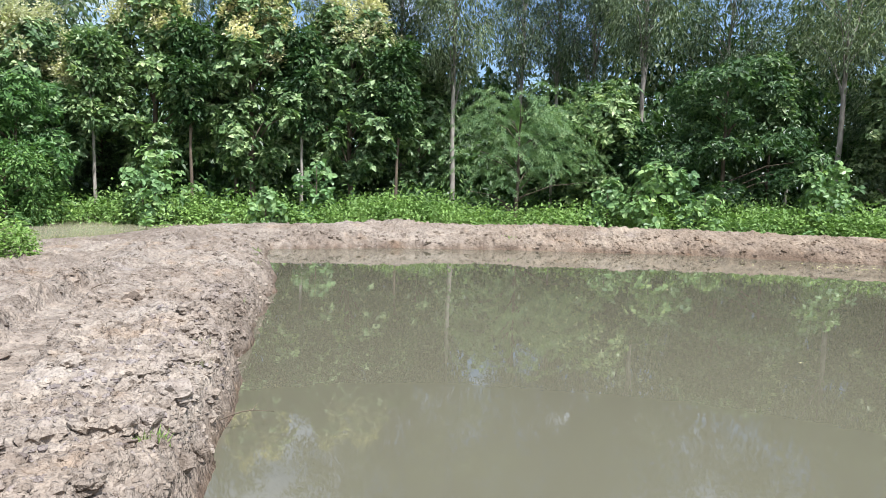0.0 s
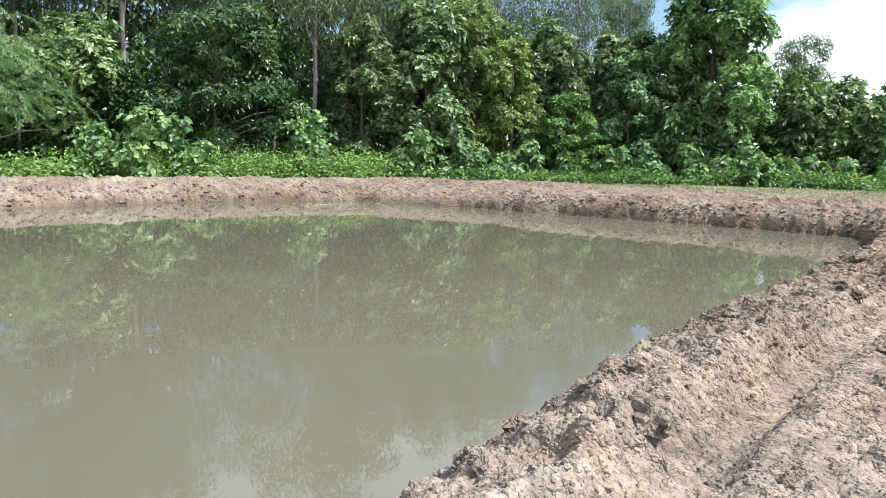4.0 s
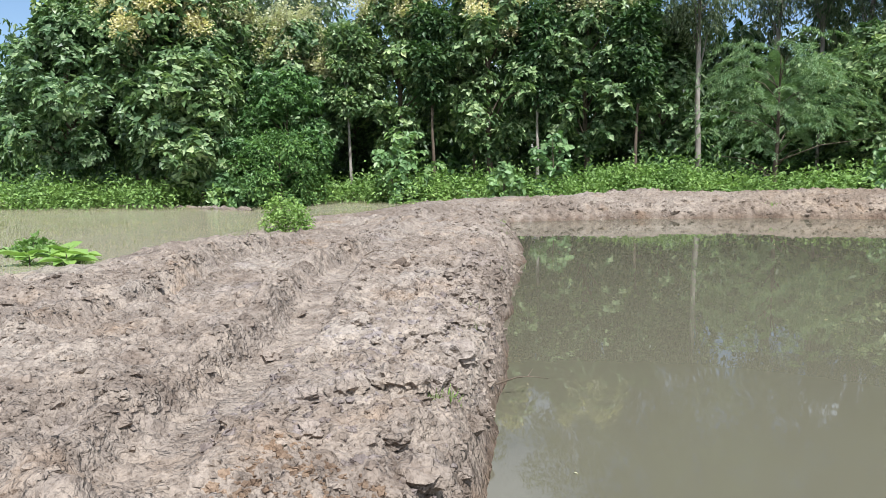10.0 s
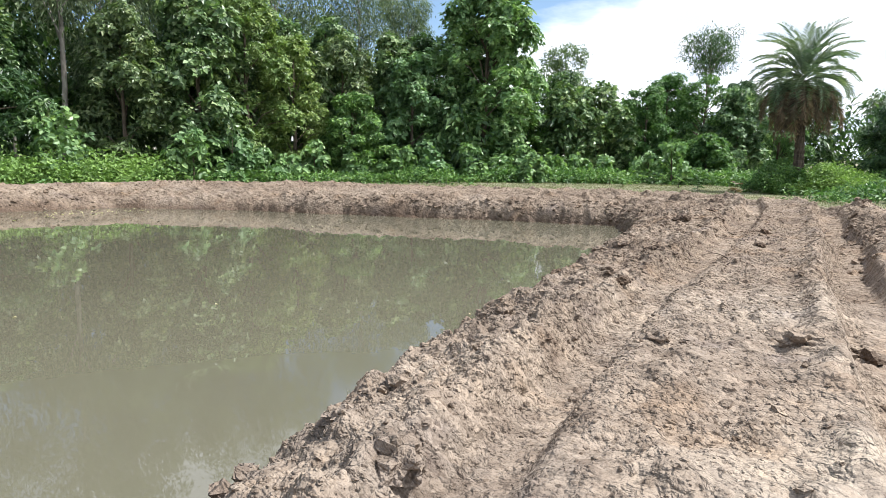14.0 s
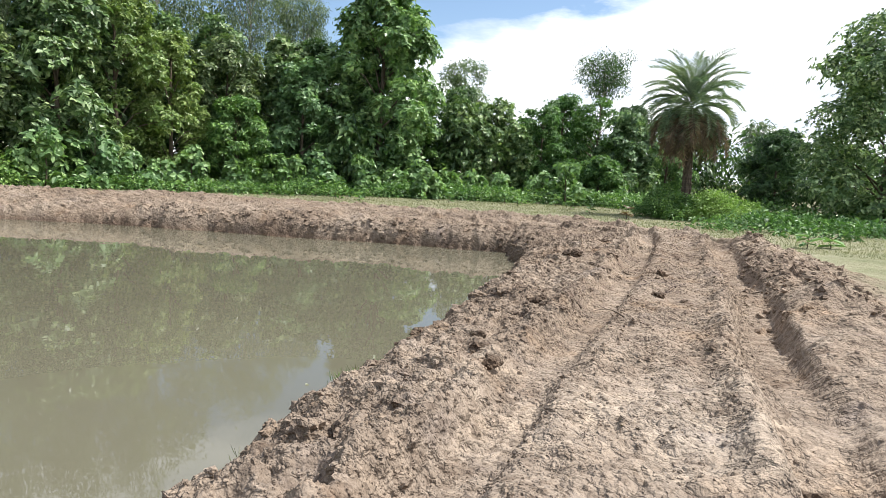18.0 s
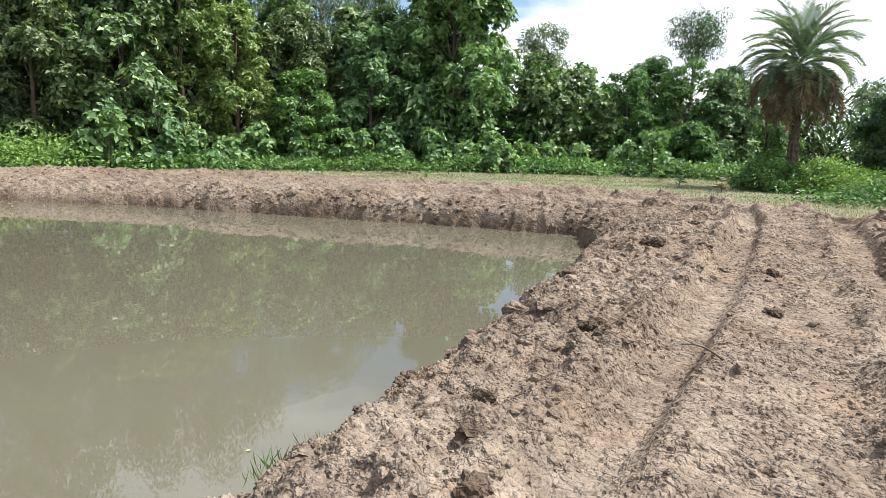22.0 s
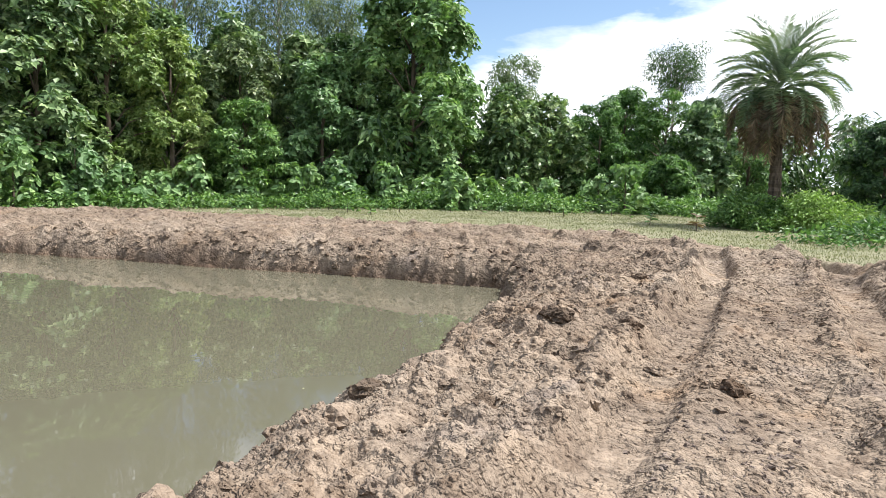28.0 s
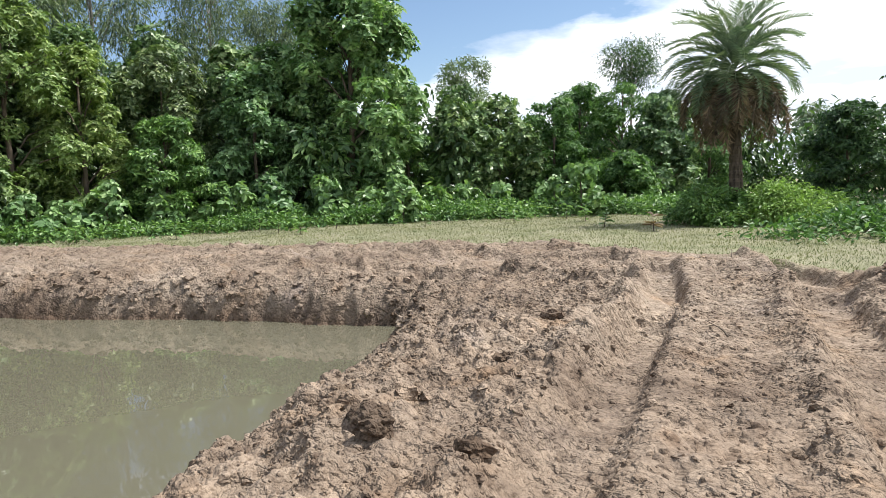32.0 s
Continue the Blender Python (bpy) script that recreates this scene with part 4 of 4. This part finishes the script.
# ---- date palm ----
def palm():
    x, y = 41.4, 4.2
    rng = np.random.default_rng(77)
    p = thing("date_palm", (x, y, height_at(x, y) - 0.1), "wild date palm with arching green fronds over dead brown ones", "palm tree")
    k = np.linspace(0, 1, 40)
    r = 0.21 + 0.04 * np.cos(k * 3) + 0.035 * (np.arange(40) % 2)
    part("trunk", mesh_of("trunk", *tube(np.stack([0.25 * k, 0.1 * k, k * 5.9], 1), r, 12), BARK_PALM), p, "rough dark trunk with old leaf bases")

    def frond(length, start, bend, mat, n, w, ll, ragged=0.0):
        """A frond that leaves the stem at the angle start and curves down by bend degrees on its way."""
        t = np.linspace(0, 1, 14)
        a = np.radians(start - bend * t**1.35)
        a = np.maximum(a, math.radians(-88))
        rach = np.stack([np.cumsum(np.cos(a)), 0 * t, np.cumsum(np.sin(a))], 1) * length / 14
        tv, tf = tube(rach, 0.024 * (1.15 - t), 4)
        tri = np.concatenate([tf[:, :3], tf[:, [0, 2, 3]]])
        s = np.tile(np.linspace(0.14, 0.995, n), 2)
        side = np.repeat([1.0, -1.0], n)
        c = np.stack([np.interp(s, t, rach[:, m]) for m in range(3)], 1)
        g = unit(np.stack([np.interp(s, t, np.gradient(rach[:, m])) for m in range(3)], 1))
        lift = np.stack([-g[:, 2], 0 * s, g[:, 0]], 1)
        d = g * 0.8 + np.stack([0 * s, side * 0.9, 0 * s], 1) + lift * 0.4 + rng.normal(size=(2 * n, 3)) * (0.1 + ragged) - np.array([0, 0, ragged])
        lv, lf = leaf_arrays(c, d, lift, ll * (0.5 + 0.6 * np.sin(np.pi * np.clip(s, 0.12, 0.88))), np.full(2 * n, w))
        return mesh_of("frond", *merged([(tv, tri), (lv, lf)]), mat)

    green = [frond(3.2 - 0.02 * k * k, 84 - 15.5 * k, 62 + 8 * k, L_PALM, 46, 0.03, 0.5) for k in range(7)]
    dead = [frond(2.75, s, bend, L_DEAD, 52, 0.045, 0.45, 0.35) for s, bend in ((14, 118), (2, 100), (-14, 80), (-34, 56))]
    for i in range(80):
        f = (i + 0.5) / 80
        o = part("frond", green[min(6, int(7 * f**0.85))], p)
        o.matrix_basis = pose(0.25, 0.1, 6.15 - 0.5 * f, rng.uniform(-9, 9), rng.uniform(-7, 7), i * 137.5 + rng.uniform(-10, 10)) @ Matrix.Scale(rng.uniform(0.88, 1.06), 4)
    for i in range(52):
        o = part("dead_frond", dead[i % 4], p, "dry brown hanging frond")
        o.matrix_basis = pose(0.25, 0.1, 5.5 - 0.3 * rng.random(), rng.uniform(-6, 6), rng.uniform(-6, 6), i * 137.5) @ Matrix.Scale(rng.uniform(0.8, 1.12), 4)
    return p


palm()
tree("bush", "bush", 40.0, 5.0, 1.35, 1.6, 501, "green bush growing round the palm's foot", L_BROAD, BARK, 8000, 0.17, 0.5, 0.3, 0.0, 36, 0.26, group="bushes")
tree("bush", "bush", 40.2, 2.6, 1.5, 1.7, 502, "yellow-green bush beside the palm", L_WEED, BARK, 8000, 0.17, 0.5, 0.3, 0.0, 36, 0.26, group="bushes")


# ---- seedlings, tussocks and twigs ----
def seedling(x, y, h, seed, mat, label, size=0.3, count=14, name="seedling"):
    """A short stem with whorls of large leaves."""
    rng = np.random.default_rng(seed)
    t = thing(name, (x, y, height_at(x, y) - 0.02), label, "plant", "seedlings in the field")
    lean = rng.normal(0, 0.08 * h, 2)
    k = np.linspace(0, 1, 5)[:, None]
    part("stem", mesh_of("stem", *tube(np.hstack([lean * k * k, k * h]), 0.018 * (1.2 - k[:, 0]), 5), BARK, True), t)
    s = rng.uniform(0.25, 1.0, count)
    a = np.arange(count) * 2.4
    d = np.stack([np.cos(a), np.sin(a), rng.uniform(-0.2, 0.5, count)], 1)
    c = np.column_stack([s[:, None] ** 2 * lean, s * h])
    length = size * rng.uniform(0.7, 1.3, count)
    for j in range(count):
        v, f = full_leaf_arrays(c[j : j + 1], d[j : j + 1], np.array([[0, 0, 1.0]]), length[j : j + 1], length[j : j + 1] * 0.6)
        part("leaf", mesh_of("leaf", v, f, mat), t)
    return t


SEEDLINGS = [(38.0, 20.8, 0.7), (36.0, 22.5, 0.6), (39.5, 17.0, 0.7), (41.5, 13.5, 0.6), (42.5, 10.5, 0.6), (38.5, 8.6, 0.6), (33.0, 25.5, 0.6), (30.5, 28.5, 0.7), (34.5, 20.0, 0.5), (43.5, 15.0, 0.8), (40.0, 19.0, 0.5),
             (37.0, 24.5, 0.7), (21.0, 31.6, 0.6), (17.5, 32.2, 0.5), (24.0, 30.5, 0.6), (-9.5, 31.0, 0.8), (-12.5, 29.5, 0.7), (-17.5, 28.5, 0.9), (-16.0, 26.5, 0.8), (2.0, 33.5, 0.6), (14.5, 32.6, 0.8), (44.5, 12.0, 0.7)]
for number, (x, y, h) in enumerate(SEEDLINGS):
    seedling(x, y, h, 600 + number, L_SAPLING, "young plant with broad pale green leaves in the grass")
seedling(27.4, -0.7, 0.45, 640, L_SAPLING, "low plant with large pale round leaves beside the bank", 0.4, 10)
seedling(28.0, -1.4, 0.35, 641, L_SAPLING, "low plant with large pale round leaves beside the bank", 0.36, 9)
seedling(36.5, 6.4, 0.6, 642, L_DEAD, "withered brown plant standing in the grass", 0.4, 8, "withered_plant")
tree("bush", "bush", -10.2, 16.2, 0.9, 0.75, 650, "small bright green bush at the foot of the bank", L_WEED, BARK, 1800, 0.12, 0.5, 0.2, 0.0, 16, 0.36, group="bushes", trunk_r=0.02)
tree("bush", "bush", -14.6, 12.4, 0.4, 0.6, 651, "low green plant in the flooded field", L_WEED, BARK, 900, 0.16, 0.6, 0.2, 0.0, 10, 0.36, group="bushes", trunk_r=0.02)


for number, (x, y) in enumerate([(-12.3, 11.2), (-13.1, 11.0), (-12.7, 11.7)]):
    seedling(x, y, 0.4, 644 + number, L_WEED, "low plant with broad yellowish leaves in the flooded field", 0.5, 10)


def bund():
    """A low broken ridge of mud across the flooded field."""
    rng = np.random.default_rng(655)
    run = np.array([(-44, 31.5), (-37.5, 31.2), (-34, 31.2), (-27.8, 29.4), (-22.7, 28.4), (-18.4, 26.9)], float)
    k = np.linspace(0, 5, 140)
    p = np.stack([np.interp(k, np.arange(6), run[:, 0]), np.interp(k, np.arange(6), run[:, 1]) + rng.normal(0, 0.05, 140), 0.2 + 0.05 * rng.random(140)], 1)
    v, f = tube(p, 0.08 + 0.14 * rng.random(140), 8)
    return tagged(new("mud_bund", mesh_of("mud_bund", v, f, MUD, True)), "low broken mud ridge across the flooded field", "mud ridge")


bund()


def tussock(x, y, size, seed, n=90, mat=None, label="clump of dry grass at the water's edge"):
    rng = np.random.default_rng(seed)
    t = thing("grass_tussock", (x, y, height_at(x, y) - 0.02), label, "grass", "tussocks on the banks")
    base = np.column_stack([rng.normal(0, size * 0.25, (n, 2)), np.zeros(n)])
    d = unit(np.column_stack([rng.normal(0, 0.55, (n, 2)), np.ones(n)]))
    length = 0.42 * size * rng.uniform(0.3, 1.3, n)
    part("tuft", mesh_of("tuft", *leaf_arrays(base, d, np.column_stack([d[:, :2], -0.3 * np.ones(n)]), length, np.full(n, 0.0045)), mat or L_GRASS), t)
    return t


TUSSOCKS = [(-2.0, 4.7, 0.3), (-2.35, 6.6, 0.28), (-2.6, 7.5, 0.2), (-3.2, 10.8, 0.25), (-4.2, 15.6, 0.35), (-4.6, 17.2, 0.4), (-5.0, 18.6, 0.35), (3.6, 3.35, 0.2), (4.6, 3.45, 0.25), (5.4, 3.6, 0.22), (2.9, 3.1, 0.2),
            (7.3, 3.95, 0.3), (8.1, 4.15, 0.35), (8.5, 4.2, 0.25), (10.0, 4.4, 0.3), (11.0, 4.55, 0.3), (12.0, 4.65, 0.3), (6.3, 3.75, 0.2), (2.9, 27.9, 0.5)]
for number, (x, y, size) in enumerate(TUSSOCKS):
    tussock(x, y, size, 660 + number, 110, L_GRASS if number % 3 else L_WEED, "clump of dry grass at the water's edge" if number % 3 else "small green grass clump at the water's edge")


def twig(x, y, length, turn, seed, mat=BARK, label="dry twig lying on the mud bank"):
    rng = np.random.default_rng(seed)
    z, _, _ = ground_height(np.array([x]), np.array([y]))
    k = np.linspace(0, 1, 6)
    pts = np.stack([k * length, rng.normal(0, 0.006, 6), 0.02 + 0.05 * np.sin(k * 3)], 1)
    v, f = merged([tube(pts, 0.008 * (1.2 - k), 5), tube([pts[3], pts[3] + [0.12 * length, 0.16 * length, 0.04]], [0.005, 0.002], 5)])
    ob = new("twig", mesh_of("twig", v, f, mat, True))
    ob.matrix_basis = pose(x, y, float(z[0]) + 0.01, 0, rng.uniform(-8, 4), turn)
    return tagged(ob, label, "twig", "twigs on the bank")


for number, (x, y, length, turn) in enumerate([(-2.0, 6.3, 0.5, 20), (10.2, 2.15, 0.4, 60), (21.5, 2.3, 0.8, -15), (24.6, 2.9, 0.5, 5), (14.2, 1.7, 0.4, -20), (15.3, 1.4, 0.5, -10), (-4.6, 9.1, 0.35, 40), (18.5, 2.4, 0.4, 30)]):
    twig(x, y, length, turn, 690 + number)


def floating_bits():
    """Leaf scraps on the water."""
    rng = np.random.default_rng(695)
    c = np.concatenate([rng.normal([14.5, 23.8], [2.0, 0.8], (110, 2)), rng.uniform([-1, 5], [18, 22], (8, 2)), [[-1.1, 4.9], [-1.0, 3.8], [-2.0, 7.4], [8.6, 5.0]]])
    keep = pond_gap(c[:, 0], c[:, 1]) < -0.3
    c = np.column_stack([c, np.full(len(c), 0.006)])[keep]
    n = len(c)
    d = np.column_stack([rng.normal(size=(n, 2)), np.zeros(n)])
    length = rng.uniform(0.03, 0.09, n)
    return tagged(new("floating_leaves", mesh_of("floating_leaves", *leaf_arrays(c, d, np.tile([0, 0, 1.0], (n, 1)), length, length * 0.6), L_FLOWER)), "pale leaf scraps floating on the pond", "leaves", kind="stuff")


floating_bits()


# ---- clods of mud ----
def closed_clod(rng, sides=7):
    """A rounded, uneven lump of unit size: three jittered rings between two poles."""
    v = [[0, 0, -0.8]]
    for ring, (z, r) in enumerate(((-0.5, 0.65), (0.05, 0.95), (0.55, 0.6))):
        for j in range(sides):
            q, a = r * rng.uniform(0.5, 1.35), (j + 0.5 * (ring % 2) + rng.uniform(-0.25, 0.25)) * 2 * math.pi / sides
            v.append([q * math.cos(a), q * math.sin(a), z + rng.normal(0, 0.2)])
    v.append([rng.normal(0, 0.15), rng.normal(0, 0.15), 0.78 + rng.normal(0, 0.1)])
    f, top = [], 3 * sides + 1
    for j in range(sides):
        j2 = (j + 1) % sides
        f += [(0, 1 + j2, 1 + j), (1 + 2 * sides + j, 1 + 2 * sides + j2, top)]
        for k in range(2):
            a, a2, c, c2 = (1 + k * sides + j, 1 + k * sides + j2, 1 + (k + 1) * sides + j, 1 + (k + 1) * sides + j2)
            f += [(a, a2, c), (a2, c2, c)]
    return np.array(v), np.array(f)


def open_clod(rng):
    """The part of a small crumb that stands out of the ground: a ring of walls and a lumpy top."""
    a = np.arange(5) * np.pi * 0.4 + rng.uniform(-0.3, 0.3, 5)
    q, p = rng.uniform(0.8, 1.2, 5), rng.uniform(0.5, 0.95, 5)
    tilt = rng.normal(0, 0.25, 2)
    top = 0.4 + tilt[0] * p * np.cos(a) + tilt[1] * p * np.sin(a) + rng.normal(0, 0.12, 5)
    v = np.concatenate([np.stack([q * np.cos(a), q * np.sin(a), np.full(5, -0.6)], 1), np.stack([p * np.cos(a), p * np.sin(a), top], 1), [[rng.normal(0, 0.2), rng.normal(0, 0.2), 0.72]]])
    f = [(j, (j + 1) % 5, 5 + j) for j in range(5)] + [((j + 1) % 5, 5 + (j + 1) % 5, 5 + j) for j in range(5)]
    return v, np.array(f + [(5 + j, 5 + (j + 1) % 5, 10) for j in range(5)])


def turned(rng, v):
    q = np.linalg.qr(rng.normal(size=(3, 3)))[0]
    return v @ q.T


def scatter_clods(name, xy, size, seed, mat, label, sides=5):
    rng = np.random.default_rng(seed)
    n = len(xy)
    z, _, _ = ground_height(xy[:, 0], xy[:, 1])
    kinds = [turned(rng, closed_clod(rng, sides)[0]) if sides else open_clod(rng)[0] for _ in range(24)]
    f0 = (closed_clod(rng, sides) if sides else open_clod(rng))[1]
    k = rng.integers(0, 24, n)
    base = np.stack(kinds)[k]
    a = rng.uniform(0, 2 * np.pi, n)
    c, s = np.cos(a)[:, None], np.sin(a)[:, None]
    sc = size[:, None] * 0.5
    sq = rng.uniform(0.5, 0.85, (n, 1))
    x = (base[:, :, 0] * c - base[:, :, 1] * s) * sc + xy[:, :1]
    y = (base[:, :, 0] * s + base[:, :, 1] * c) * sc + xy[:, 1:]
    zz = base[:, :, 2] * sc * sq + z[:, None] - sc * 0.12
    v = np.stack([x, y, zz], -1).reshape(-1, 3)
    f = (f0[None] + (np.arange(n) * base.shape[1])[:, None, None]).reshape(-1, 3)
    return tagged(new(name, mesh_of(name, v, f, mat, not sides)), label, "mud clods", kind="stuff")


def on_bank(rng, box, n, low, high):
    xy = np.stack([rng.uniform(box[0], box[2], n), rng.uniform(box[1], box[3], n)], 1)
    g = pond_gap(xy[:, 0], xy[:, 1])
    keep = (g > low) & (g < high)
    patch = fbm(xy[:, 0], xy[:, 1], 0.9, 3, 81) + 0.3 * step(1.4, 0.3, g) > rng.uniform(-0.75, 0.3, n)
    rut = np.min([np.abs(line_gap(xy[:, 0], xy[:, 1], pts)[0]) for pts in (RUT_A, RUT_B, RUT_C, RUT_D, RUT_E, RUT_F)], axis=0)
    return xy[keep & patch & ((rut > 0.24) | (rng.random(n) < 0.3))]


def sizes(rng, n, small, big, power=3.5):
    return small + (big - small) * rng.random(n) ** power


rng = np.random.default_rng(91)
for box, n, low, high, small, big, sides, mat in (
    ((0, 0.9, 13, 5.2), 72000, 0.03, 5.0, 0.014, 0.055, 0, MUD), ((13, 0.2, 23, 6.4), 26000, 0.03, 5.0, 0.022, 0.09, 0, MUD), ((0, 2, 23, 6.4), 1500, 0.05, 2.6, 0.06, 0.16, 7, MUD),
    ((-8, 2.5, -1, 14), 40000, 0.03, 6.0, 0.02, 0.08, 0, MUD), ((-8, 3, -1, 25), 1500, 0.05, 2.0, 0.06, 0.18, 7, MUD),
    ((1, 0.4, 23, 6.3), 2400, 0.03, 5.0, 0.035, 0.13, 7, MUD), ((-8, 2.5, -1, 20), 6000, 0.03, 6.0, 0.035, 0.15, 6, MUD), ((16, 5.2, 23, 19), 5200, 0.0, 0.6, 0.07, 0.24, 6, MUD), ((-7, 24, 19, 29), 2600, 0.0, 1.3, 0.08, 0.3, 6, MUD),
    ((-3.6, 2.4, -1, 16), 1800, 0.0, 0.5, 0.05, 0.22, 7, MUD), ((-1.4, 2.0, 13, 5.2), 1500, 0.0, 0.45, 0.04, 0.17, 7, MUD),
    ((-8, 1.4, -0.8, 3.6), 11000, 0.03, 6.0, 0.015, 0.06, 0, MUD), ((-5, 0.8, 1.2, 3.4), 900, 0.03, 4.0, 0.04, 0.13, 7, MUD),
    ((-11, 12, -3, 30), 4500, 0.05, 7.0, 0.04, 0.12, 0, MUD), ((18, 4, 30, 28), 7000, 0.05, 6.5, 0.05, 0.14, 0, MUD), ((-8, 24, 22, 31), 5000, 0.05, 4.0, 0.07, 0.18, 0, MUD),
    ((3, -3, 24, 1.0), 2600, 0.2, 7.0, 0.03, 0.1, 0, MUD), ((2, 0.2, 23, 6.5), 350, 0.2, 5.0, 0.03, 0.09, 6, MUD_DARK), ((11, -0.6, 24, 1.1), 1600, 0.2, 7.0, 0.06, 0.24, 6, MUD), ((-2.4, 2.4, -1.3, 3.3), 900, 0.1, 2.0, 0.02, 0.09, 6, MUD_RED), ((12.4, 1.8, 13.7, 2.6), 700, 0.1, 5.0, 0.02, 0.07, 6, MUD_GREY), ((-3.4, 3.2, -1.6, 9.0), 1200, 0.1, 1.6, 0.03, 0.12, 7, MUD_GREY), ((17, 5.4, 23, 14), 700, 0.0, 0.35, 0.07, 0.2, 6, MUD_DARK),
):
    xy = on_bank(rng, box, n, low, high)
    scatter_clods("mud_crumbs", xy, sizes(rng, len(xy), small, big, 3.2), int(rng.integers(1e6)), mat, "loose crumbs of dried mud on the bank", sides)


# large clods that lie by themselves
def big_clod(x, y, size, seed, mat, label):
    rng = np.random.default_rng(seed)
    bm = bmesh.new()
    bmesh.ops.create_icosphere(bm, subdivisions=3, radius=0.5)
    off = Vector(rng.uniform(-50, 50, 3))
    for v in bm.verts:
        c = v.co.copy()
        k = 0.95 + 0.5 * noise.noise(c * 2.6 + off) - 0.5 * abs(noise.noise(c * 5.5 + off)) + 0.4 * abs(noise.noise(c * 9 + off)) + 0.24 * noise.noise(c * 17 + off)
        v.co = Vector((c.x * k, c.y * k * 0.85, c.z * k * 0.62)) * size
    me = bpy.data.meshes.new("mud_clod")
    bm.to_mesh(me)
    bm.free()
    me.materials.append(mat)
    ob = new("mud_clod", me)
    z, _, _ = ground_height(np.array([x]), np.array([y]))
    ob.matrix_basis = pose(x, y, float(z[0]) + size * 0.03, 0, 0, rng.uniform(0, 360))
    return tagged(ob, label, "mud clod", "clods on the banks")


CLODS = [(-1.62, 3.0, 0.42, 2), (-1.75, 2.65, 0.36, 2), (-1.72, 3.55, 0.3, 0), (-2.1, 4.84, 0.34, 2), (-2.35, 4.65, 0.3, 0), (-2.1, 5.4, 0.36, 2), (1.15, 2.52, 0.26, 2), (0.17, 2.4, 0.28, 2), (0.45, 2.38, 0.24, 2), (0.86, 2.58, 0.24, 0), (-1.55, 2.2, 0.28, 2),
         (6.41, 3.51, 0.22, 0), (8.84, 3.25, 0.16, 1), (6.92, 0.58, 0.3, 1), (6.05, 0.94, 0.32, 0), (11.87, 3.42, 0.16, 2), (15.76, 4.08, 0.3, 1), (14.67, 2.8, 0.18, 0), (15.54, 3.9, 0.24, 1), (15.36, 3.22, 0.2, 1), (11.33, 4.2, 0.26, 0), (10.52, 3.16, 0.24, 1), (13.02, 4.31, 0.26, 1),
         (5.65, 1.8, 0.16, 0), (7.66, 2.7, 0.2, 1), (8.22, 3.0, 0.19, 1), (14.5, 3.44, 0.26, 0), (10.96, 3.74, 0.3, 0), (14.1, 2.24, 0.22, 1), 
         (16.4, 4.22, 0.34, 0), (-3.14, 5.8, 0.24, 0), (-4.1, 9.2, 0.3, 1), (-2.6, 3.9, 0.24, 2), (-2.4, 6.7, 0.28, 0), (3.1, 2.15, 0.3, 0), (4.3, 2.95, 0.3, 0), (3.5, 2.75, 0.26, 2), (-2.3, 5.6, 0.28, 0),
         (-2.5, 6.1, 0.27, 2), (-2.75, 7.6, 0.28, 0), (-3.0, 8.5, 0.27, 2), (-3.3, 9.9, 0.34, 2), (-3.5, 11.4, 0.27, 2), (-2.15, 4.6, 0.3, 0), (-3.6, 5.1, 0.2, 2), (9.2, 4.0, 0.22, 1), (10.3, 3.0, 0.2, 1),
         (12.4, 4.1, 0.3, 0), (12.9, 3.4, 0.24, 1), (17.4, 3.9, 0.3, 1), (18.2, 4.6, 0.34, 0), (19.1, 4.1, 0.3, 1), (16.9, 3.5, 0.26, 0), (7.0, 3.2, 0.24, 0), (6.2, 3.3, 0.26, 0), (11.9, 2.0, 0.2, 1)]
CLOD_KINDS = ((MUD, "large crumbly clod of dried mud on the bank"), (MUD_DARK, "dark damp clod of mud on the bank"), (MUD_PALE, "pale dried lump of mud at the bank's edge"))
rng = np.random.default_rng(95)
while len(CLODS) < 84:
    x, y = rng.uniform(-4.2, -1.2), rng.uniform(3.2, 13.0)
    if 0.1 < float(pond_gap(np.array([x]), np.array([y]))[0]) < 0.95:
        CLODS.append((x, y, rng.uniform(0.16, 0.34), 2 if rng.random() < 0.35 else 0))
for number, (x, y, size, k) in enumerate(CLODS):
    big_clod(x, y, size, 700 + number, *CLOD_KINDS[k])
